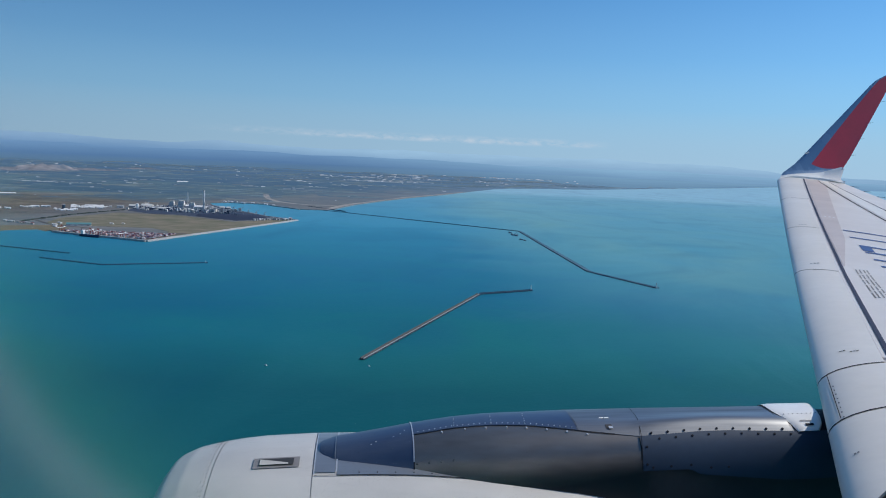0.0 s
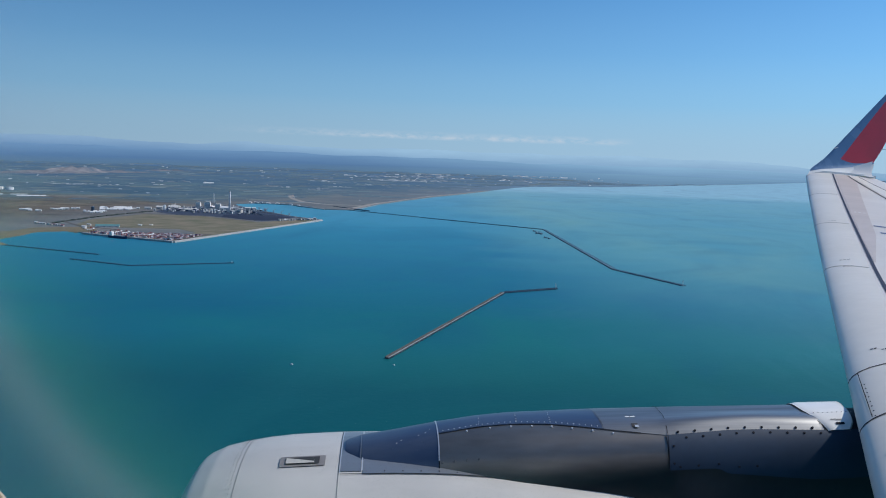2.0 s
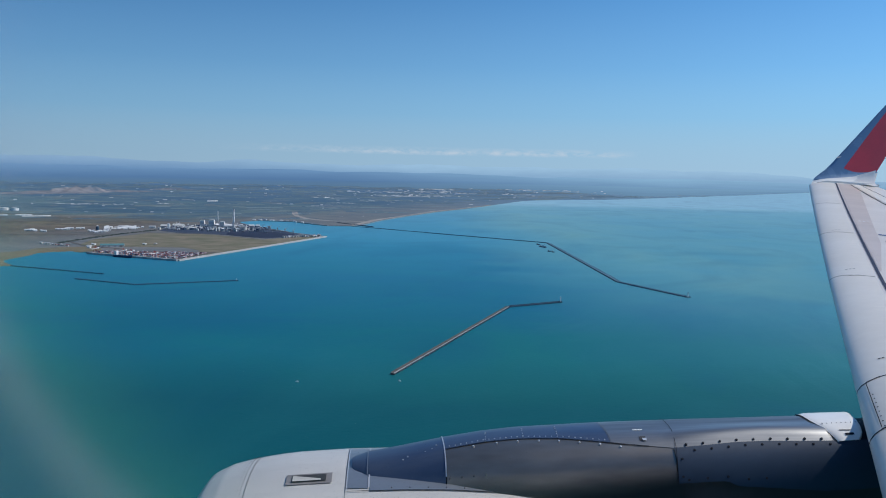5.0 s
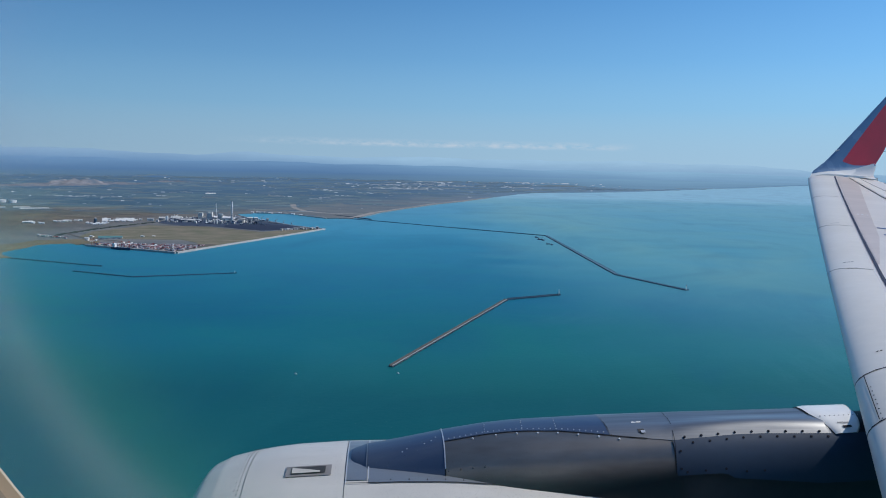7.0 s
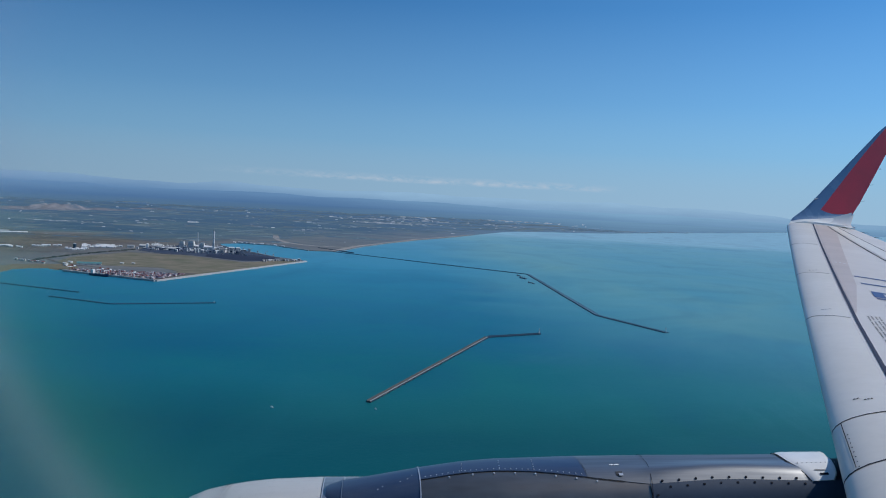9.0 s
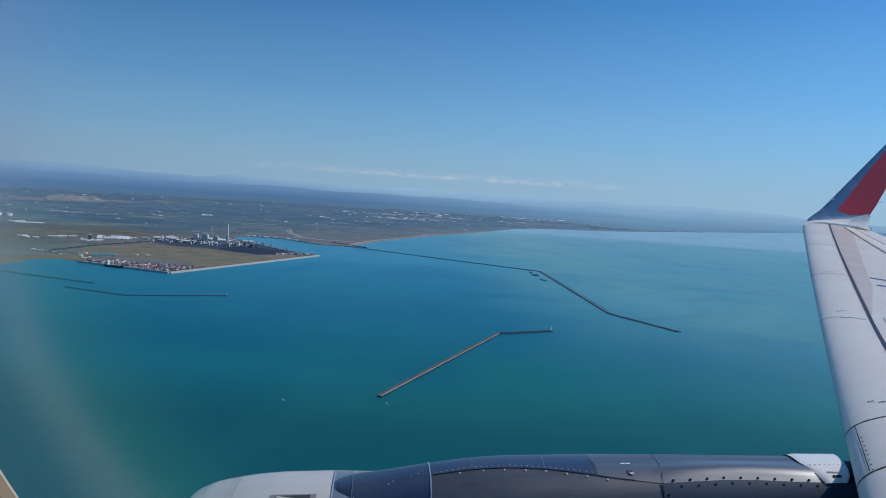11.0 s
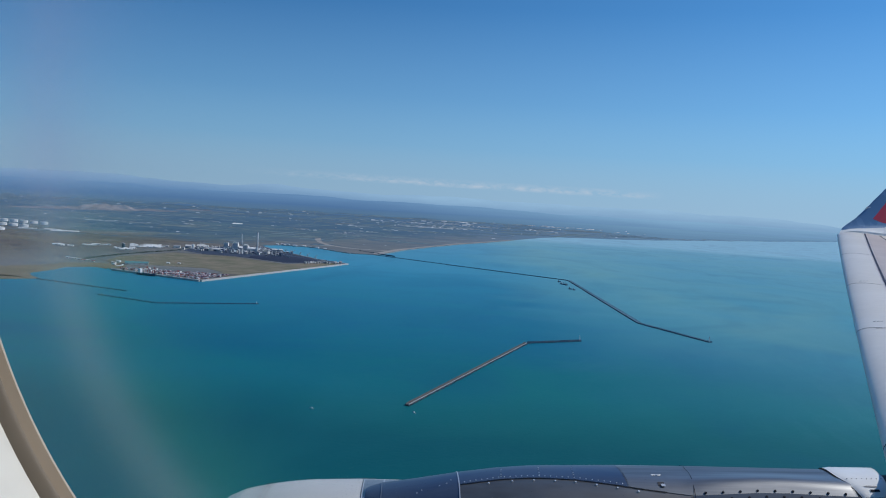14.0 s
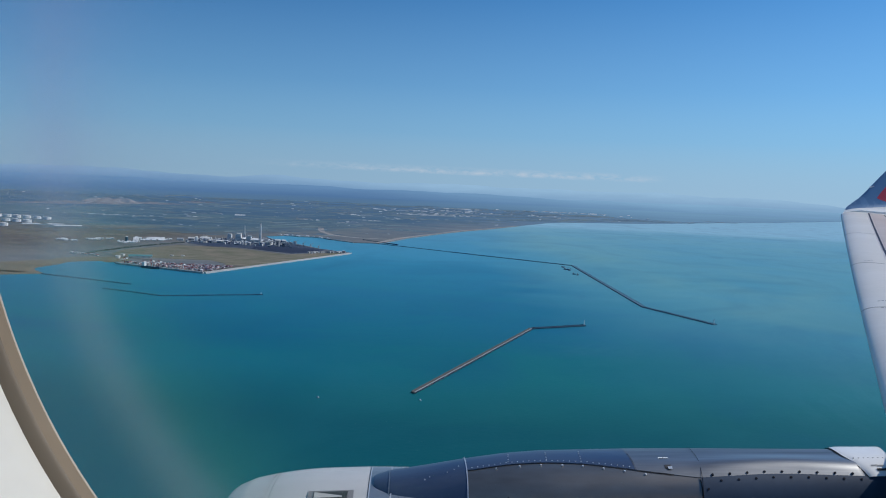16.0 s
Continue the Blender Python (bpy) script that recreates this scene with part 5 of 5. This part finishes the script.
for k in range(70):
    u, v = rng.random(), rng.random()
    x, y = -283 + 25 * u - 11.5 * v, 583 + 12 * u + 27 * v
    shed(x, y, rng.uniform(1.2, 3.4), rng.uniform(0.9, 1.8), rng.uniform(0.4, 0.8), 18, WHITEROOF, WHITEROOF, "small white industrial shed inland of the terminal", "inland sheds")
for x, y, n in ((-284, 565, 5), (-276, 560, 7), (-277, 572, 6), (-327, 561, 9), (-317, 556, 4), (-310, 576, 8), (-305, 584, 3)):
    for k in range(n):
        g = rng.uniform(1.2, 3.4)
        shed(x + rng.gauss(0, 2.6), y + rng.gauss(0, 2.2), g, g * 0.5, rng.uniform(0.5, 0.9), rng.uniform(5, 25), WHITEROOF, WHITEROOF, "white warehouse standing alone on the plain", "inland sheds")
shed(-408, 708.5, 24, 2.2, 0.25, 33, WHITEROOF, WHITEROOF, "very long low white-roofed warehouse", "inland sheds")
shed(-428, 722, 14, 1.6, 0.25, 33, WHITEROOF, WHITEROOF, "long low white-roofed warehouse", "inland sheds")
shed(-447, 712, 16, 1.6, 0.25, 33, WHITEROOF, WHITEROOF, "long low white-roofed warehouse", "inland sheds")
shed(-376, 1101, 15, 3.0, 0.4, 40, WHITEROOF, WHITEROOF, "large white-roofed warehouse far inland", "inland sheds")
for x, y, sx in ((-204, 731, 4), (-200, 733, 4), (-190, 722, 4), (-186, 724, 5), (-182, 726, 3), (-176, 724, 2.5), (-167, 715, 3), (-158, 707, 2.5), (-209, 729, 2.5)):
    shed(x, y, sx, 1.5, rng.uniform(0.4, 0.8), -20, WHITEROOF, rng.choice((WHITEROOF, WHITEROOF, GREYWALL)), "small white fish quay building across the channel", "fish quay buildings")


# ------------------------------------------------------------------ the power station
def site(x, y):
    """The plan of the works, laid out on the shore."""
    return 1.041 * x, 1.041 * y


def chimney(x, y, h, r, label):
    x, y = site(x, y)
    t = thing("chimney", pose(x, y, 0.35), label, "chimney", "power station chimneys")
    bm = bmesh.new()
    tube(bm, (0, 0, 0), (0, 0, h), r, r * 0.62, 16)
    part("stack", bm, WHITEROOF, t, smooth=True)
    bm = bmesh.new()
    tube(bm, (0, 0, h * 0.985), (0, 0, h * 1.01), r * 0.68, r * 0.68, 16)
    part("rim", bm, GREYWALL, t)
    for k in (0.35, 0.65, 0.9):
        bm = bmesh.new()
        tube(bm, (0, 0, h * k), (0, 0, h * k + 0.12), r * (1.08 - 0.38 * k) + 0.15, n=16)
        part("gallery", bm, GREYWALL, t)
    bm = bmesh.new()
    for a in range(4):
        tube(bm, (r * 2.1 * math.cos(a * 1.571 + 0.8), r * 2.1 * math.sin(a * 1.571 + 0.8), 0), (r * 0.9 * math.cos(a * 1.571 + 0.8), r * 0.9 * math.sin(a * 1.571 + 0.8), h * 0.45), 0.12, n=5)
    part("brace", bm, GREYWALL, t)


chimney(-181.5, 579, 16.9, 0.85, "tall slender white power station chimney")
chimney(-204, 610, 13.2, 0.42, "second thin grey chimney behind the boilers")


def boiler_house(x, y, sx, sy, h, rz):
    x, y = site(x, y)
    t = thing("boiler_house", pose(x, y, 0.35, 0, 0, rz), "tall pale grey boiler house of the power station", "building", "boiler houses")
    bm = bmesh.new()
    box(bm, 0, 0, h * 0.42, sx, sy, h * 0.84)
    part("wall", bm, PALEWALL, t)
    bm = bmesh.new()
    box(bm, 0.05 * sx, 0, h * 0.92, sx * 0.8, sy * 0.8, h * 0.16)
    part("penthouse", bm, PALEWALL, t)
    for k in range(4):
        bm = bmesh.new()
        box(bm, 0, -sy / 2 - 0.03, h * (0.15 + 0.19 * k), sx * 0.9, 0.08, 0.25)
        part("gallery", bm, GREYWALL, t)
    bm = bmesh.new()
    box(bm, sx * 0.72, 0, h * 0.22, sx * 0.5, sy * 0.8, h * 0.44)
    part("annex", bm, GREYWALL, t)
    for k in (-0.3, 0.3):
        bm = bmesh.new()
        tube(bm, (sx * k, sy * 0.2, h), (sx * k, sy * 0.2, h * 1.1), 0.22, n=6)
        part("vent_pipe", bm, GREYWALL, t)


boiler_house(-215, 606, 3.6, 4, 5.6, 8)
boiler_house(-205.5, 600, 4.4, 4.4, 6.6, 8)
boiler_house(-195, 593, 4.0, 4, 5.8, 8)


def silo(x, y, r, h, group="", label="tall pale silo beside the boilers", mat=None):
    x, y = site(x, y)
    t = thing("silo", pose(x, y, 0.35), label, "silo", group)
    bm = bmesh.new()
    tube(bm, (0, 0, 0), (0, 0, h), r, n=16)
    part("shell", bm, mat or PALEWALL, t, smooth=True)
    bm = bmesh.new()
    tube(bm, (0, 0, h), (0, 0, h + r * 0.35), r * 1.03, r * 0.15, 16)
    part("roof", bm, WHITEROOF, t)
    return t


rng = random.Random(21)
for k in range(6):
    silo(-199 + k * 2.4, 572 - k * 1.0, 0.6, 2.4 + 0.3 * (k % 2), "precipitator silos")
silo(-272.5, 551, 1.1, 3.4, "precipitator silos", "dark grey batching tower", DARKROCK)
silo(-232.5, 582, 1.1, 3.8, "precipitator silos", "single tall white silo", WHITEROOF)
for x, y, sx, sy, h in ((-228, 590, 9, 4, 2.2), (-220, 583, 8, 3, 1.6), (-232, 598, 6, 4, 1.8), (-188, 588, 7, 4, 3.2), (-182, 592, 5, 4, 2.4), (-176, 584, 5, 3, 2.6), (-171, 590, 4, 3, 3.4), (-168, 596, 3, 3, 3.0), (-240, 592, 5, 4, 1.4), (-212, 578, 7, 3, 1.6), (-196, 602, 14, 4, 2.4), (-186, 604, 8, 4, 2.0), (-246, 584, 5, 3, 1.2)):
    shed(*site(x, y), sx, sy, h, rng.uniform(-10, 20), rng.choice((PALEWALL, GREYWALL)), rng.choice((WHITEROOF, GREYWALL, PALEWALL)), "grey power station hall among pipework", "power station halls")
for k in range(150):
    u = rng.random()
    shed(*site(-236 + 76 * u, rng.uniform(563, 606) - 8 * u + 6), rng.uniform(0.7, 2.2), rng.uniform(0.7, 1.5), rng.uniform(0.5, 2.4), rng.uniform(-20, 30), rng.choice((PALEWALL, GREYWALL, DARKHULL, YARD)), rng.choice((WHITEROOF, GREYWALL, GREYWALL, DARKHULL)), "small plant building of the power station", "power station halls")

bm = bmesh.new()
rows = []
for i in range(25):
    u = i / 24
    c = Vector((-184 + 50 * u, 572 - 2 * u))
    w = 22 * (0.35 + 0.65 * math.sin(math.pi * min(max(u, 0.06), 0.94)))
    hgt = 0.6 + 0.4 * noise.noise(Vector((u * 9, 0, 0)))
    rows.append([(c.x - 0.2 * w * k, c.y + w * k, 0.46 + hgt * max(0, 1 - abs(k) ** 2) * 1.2) for k in (-1.1, -0.8, -0.5, -0.2, 0.1, 0.4, 0.7, 1.0, 1.2)])
loft(bm, rows, closed=False)
tagged(part("coal_stockpile", bm, COAL, smooth=True), "long black coal stockpile beside the channel", "coal heap")


def conveyor(a, b, h0, h1):
    a, b = site(*a), site(*b)
    t = thing("conveyor", pose(*a, 0.35), "thin grey coal conveyor on trestles", "conveyor", "coal conveyors")
    d = Vector(b) - Vector(a)
    bm = bmesh.new()
    tube(bm, (0, 0, h0), (d.x, d.y, h1), 0.32, n=4)
    part("gallery", bm, GREYWALL, t)
    for k in range(6):
        u = (k + 0.5) / 6
        bm = bmesh.new()
        tube(bm, (d.x * u, d.y * u, 0), (d.x * u, d.y * u, h0 + (h1 - h0) * u), 0.12, n=5)
        part("trestle", bm, GREYWALL, t)


conveyor((-140, 568), (-180, 582), 1.2, 3.6)
conveyor((-150, 556), (-172, 590), 1.0, 3.2)
conveyor((-176, 590), (-194, 596), 3.2, 4.6)
for k in range(5):
    x, y = -139.5 - k * 9, 592 + k * 11.5
    t = thing("ship_unloader", pose(x, y, 0.35, 0, 0, -38), "grey coal unloader on the channel quay", "crane", "coal unloaders")
    bm = bmesh.new()
    for s in (-0.5, 0.5):
        tube(bm, (s, -0.5, 0), (s * 0.6, 0, 2.2), 0.1, n=5)
        tube(bm, (s, 0.5, 0), (s * 0.6, 0, 2.2), 0.1, n=5)
    part("portal", bm, GREYWALL, t)
    bm = bmesh.new()
    tube(bm, (0, -1.0, 2.1), (0, 2.4, 3.1), 0.12, n=5)
    part("boom", bm, GREYWALL, t)


def oil_tank(x, y, r, h):
    t = thing("oil_tank", pose(x, y, 0.35), "round white oil storage tank on the plain", "tank", "oil tank farm")
    bm = bmesh.new()
    tube(bm, (0, 0, 0), (0, 0, h), r, n=24)
    part("shell", bm, WHITEROOF, t, smooth=True)
    bm = bmesh.new()
    tube(bm, (0, 0, h - 0.1), (0, 0, h + 0.12), r * 1.03, n=24)
    part("wind_girder", bm, PALEWALL, t)
    bm = bmesh.new()
    tube(bm, (0, 0, h - 0.05), (0, 0, h + 0.5), r * 0.97, r * 0.1, 24)
    part("roof", bm, WHITEROOF, t)
    bm = bmesh.new()
    tube(bm, (r * 0.9, -r * 0.55, 0), (r * 1.02, -r * 0.2, h), 0.12, n=5)
    part("stair", bm, GREYWALL, t)


for row in range(3):
    for k in range(9):
        oil_tank(-478 - k * 13 + row * 16, 790 - row * 46 + k * 3 - row * 14, 4.0 - 0.5 * (row == 2), 2.6)


def work_barge(x, y, L, rz, crane):
    t = thing("work_barge", pose(x, y, 0, 0, 0, rz), "dark work barge anchored inside the breakwater", "barge", "work barges")
    bm = bmesh.new()
    box(bm, 0, 0, 0.2, L, L * 0.38, 0.7)
    part("hull", bm, DARKHULL, t)
    bm = bmesh.new()
    box(bm, -L * 0.3, 0, 0.9, L * 0.2, L * 0.25, 0.8)
    part("deckhouse", bm, GREYWALL, t)
    if crane:
        bm = bmesh.new()
        tube(bm, (L * 0.1, 0, 0.5), (L * 0.45, 0, L * 0.55), 0.1, n=5)
        tube(bm, (L * 0.1, 0, 0.5), (0, 0, L * 0.4), 0.08, n=5)
        part("jib", bm, DARKHULL, t)


work_barge(44.6, 546.7, 2.4, 20, False)
work_barge(46, 531, 4.2, -30, True)
work_barge(48.3, 501.5, 2.4, 10, False)
work_barge(47.6, 527, 2.6, 60, True)
work_barge(50.2, 497, 1.6, 40, False)


def small_boat(x, y, rz):
    t = thing("small_boat", pose(x, y, 0, 0, 0, rz) @ Matrix.Scale(0.6, 4), "small white boat with a short foaming wake", "boat", "small boats")
    bm = bmesh.new()
    loft(bm, [[(s * 0.6, -w, 0.0), (s * 0.62, -w * 1.2, 0.25), (s * 0.62, w * 1.2, 0.25), (s * 0.6, w, 0.0)] for s, w in ((-1, 0.17), (-0.2, 0.2), (0.5, 0.14), (1, 0.01))], caps=True)
    part("hull", bm, WHITEROOF, t)
    bm = bmesh.new()
    box(bm, -0.15, 0, 0.36, 0.4, 0.26, 0.26)
    part("cabin", bm, WHITEROOF, t)
    bm = bmesh.new()
    rr = random.Random(int(x))
    for k in range(4):
        box(bm, -0.7 - k * 0.16, rr.uniform(-0.06, 0.06) * k, 0.03, 0.2, 0.10, 0.03, rr.uniform(-1, 1))
    part("wake", bm, WHITEROOF, t, "white foam")["kind"] = "stuff"


small_boat(-17.1, 181.5, 130)
small_boat(-41, 178, 160)

# ------------------------------------------------------------------ woods, fields and towns of the plain


def coast_x(y):
    pts = [(-108, 667)] + COAST_RIGHT
    return float(np.interp(y, [p[1] for p in pts], [p[0] for p in pts]))


def scatter(seed, n, r0, r1, a0, a1, power=1.0):
    rr = random.Random(seed)
    for _ in range(n):
        r = r0 + (r1 - r0) * rr.random() ** power
        a = radians(rr.uniform(a0, a1))
        x, y = r * math.sin(a), r * math.cos(a)
        if y > 690 and x < coast_x(y) - 0.02 * y:
            yield rr, x, y, r


def build_plain():
    bm = bmesh.new()
    for rr, x, y, r in scatter(31, 520, 860, 2600, -37, 18, 0.8):
        k = r / 1000
        n = rr.randint(3, 8)
        for i in range(n):
            clump(bm, x + (i - n / 2) * 9 * k + rr.uniform(-4, 4), y + rr.uniform(-6, 6) * k + i * 1.5, 0.3, rr.uniform(6, 13) * k, rr.uniform(4, 12) * k, rr.uniform(0.05, 0.11), rr)
    for rr, x, y, r in scatter(32, 90, 700, 1000, -37, -12):
        for i in range(rr.randint(3, 7)):
            clump(bm, x + i * 4, y + rr.uniform(-2, 2), 0.3, rr.uniform(2, 5), rr.uniform(1.5, 5), rr.uniform(0.10, 0.22), rr)
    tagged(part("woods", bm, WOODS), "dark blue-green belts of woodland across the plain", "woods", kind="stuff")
    bm = bmesh.new()
    for k in range(60):
        u = k / 59
        clump(bm, -260 + 15 * u * u + rr.uniform(-1, 1), 473 + 116 * u, 0.3, rr.uniform(0.8, 1.8), rr.uniform(0.8, 2.0), rr.uniform(0.4, 0.8), rr)
    tagged(part("hedge", bm, HEDGE), "thin dark tree belt crossing the grass", "trees", kind="stuff")
    # these strip colours include the blue of the haze
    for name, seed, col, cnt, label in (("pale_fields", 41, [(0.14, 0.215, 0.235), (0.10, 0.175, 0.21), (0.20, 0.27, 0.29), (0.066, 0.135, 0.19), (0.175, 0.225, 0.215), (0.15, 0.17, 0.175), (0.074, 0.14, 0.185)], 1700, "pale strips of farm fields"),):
        bm = bmesh.new()
        for rr, x, y, r in scatter(seed, cnt, 760, 2600, -37, 16, 0.9):
            k = r / 1000
            z = 0.37 + rr.random() * 0.05
            w, h, g = rr.uniform(8, 46) * k, rr.uniform(3, 12) * k, rr.uniform(-0.1, 0.35)
            vs = [bm.verts.new((x + a * w * math.cos(g) - b * h * math.sin(g), y + a * w * math.sin(g) + b * h * math.cos(g), z)) for a, b in ((-0.5, -0.5), (0.5, -0.5), (0.5, 0.5), (-0.5, 0.5))]
            bm.faces.new(vs)
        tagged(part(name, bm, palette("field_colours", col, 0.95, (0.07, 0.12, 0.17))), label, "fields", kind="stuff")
    bm = bmesh.new()
    for rr, x, y, r in scatter(51, 170, 760, 2200, -36, 12, 0.8):
        k = 0.55 * r / 1000
        gable(bm, x, y, 0.36, rr.uniform(2, 8) * k, rr.uniform(2, 4) * k, 0.25 * k, 0.75 * k, rr.uniform(-0.3, 0.5))
    rr = random.Random(52)
    for cx, cy, sx, sy, n in ((-205, 1745, 70, 60, 40), (-165, 1500, 60, 60, 40), (-128, 1510, 50, 60, 30), (-122, 1860, 60, 60, 34), (-92, 2090, 60, 60, 24), (-70, 1565, 70, 70, 36), (-28, 1780, 80, 70, 34), (98, 1760, 60, 60, 22), (190, 2250, 140, 60, 40), (-500, 945, 50, 14, 26), (-460, 960, 40, 10, 12),
                              (-257, 1330, 40, 20, 10), (-210, 1038, 16, 10, 6), (-204, 1061, 12, 8, 5), (-190, 1134, 20, 12, 8), (-286, 1072, 40, 14, 9), (-428, 1124, 50, 16, 10), (-406, 1007, 50, 14, 10), (-150, 1250, 60, 60, 12)):
        for _ in range(n):
            x, y = rr.gauss(cx, sx / 2), rr.gauss(cy, sy / 2)
            if x < coast_x(y) - 12:
                k = 0.44 * y / 1000
                gable(bm, x, y, 0.36, rr.uniform(2.5, 14) * k, rr.uniform(2.5, 5) * k, 0.3 * k, rr.uniform(0.7, 1.5) * k, rr.uniform(-0.2, 0.5))
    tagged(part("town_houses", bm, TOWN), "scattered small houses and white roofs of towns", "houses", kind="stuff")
    # bare earth rises on the plain
    bm = bmesh.new()
    for cx, cy, wx, wy, h in ((-690, 1330, 40, 60, 12), (-716, 1285, 70, 34, 5), (-672, 1400, 75, 40, 4), (-735, 1215, 60, 24, 3), (-640, 1620, 40, 26, 3)):
        rows = []
        for i in range(25):
            u = i / 24 * 2 - 1
            n1 = noise.noise(Vector((u * 4 + cx, 1, 2)))
            rows.append([(cx + u * wx * 0.86 + v * 10, cy + u * wx * 0.45 + v * (wy + 14 * n1), 0.3 + h * max(0, 1 - u * u) * max(0, 1 - v * v) * (0.6 + 0.8 * noise.noise(Vector((u * 5 + cx, v * 3, 5))))) for v in np.linspace(-1, 1, 9)])
        loft(bm, rows, closed=False)
    tagged(part("bare_hill", bm, BAREEARTH, smooth=True), "bare sandy quarry rises on the wooded plain", "hill", kind="structure")


build_plain()

for k in range(30):
    rr = random.Random(900 + k)
    t = thing("vent_stack", pose(*site(rr.uniform(-236, -164), rr.uniform(566, 606)), 0.44), "thin pale vent stack among the plant buildings", "stack", "vent stacks")
    bm = bmesh.new()
    tube(bm, (0, 0, 0), (0, 0, rr.uniform(1.8, 4.2)), 0.30, 0.26, 10)
    part("pipe", bm, PALEWALL, t, smooth=True)
    bm = bmesh.new()
    box(bm, 0, 0, 0.3, 1.1, 1.1, 0.6)
    part("base", bm, GREYWALL, t)

bm = bmesh.new()
band(bm, COAST_RIGHT[:6], -3.4, -0.6, 0.03)
tagged(part("surf", bm, material("surf_foam", (0.42, 0.50, 0.52), (0.20, 0.36, 0.42), 0.6, scale=0.05, fine=0.5)), "thin pale line of surf along the beach", "surf", kind="structure")
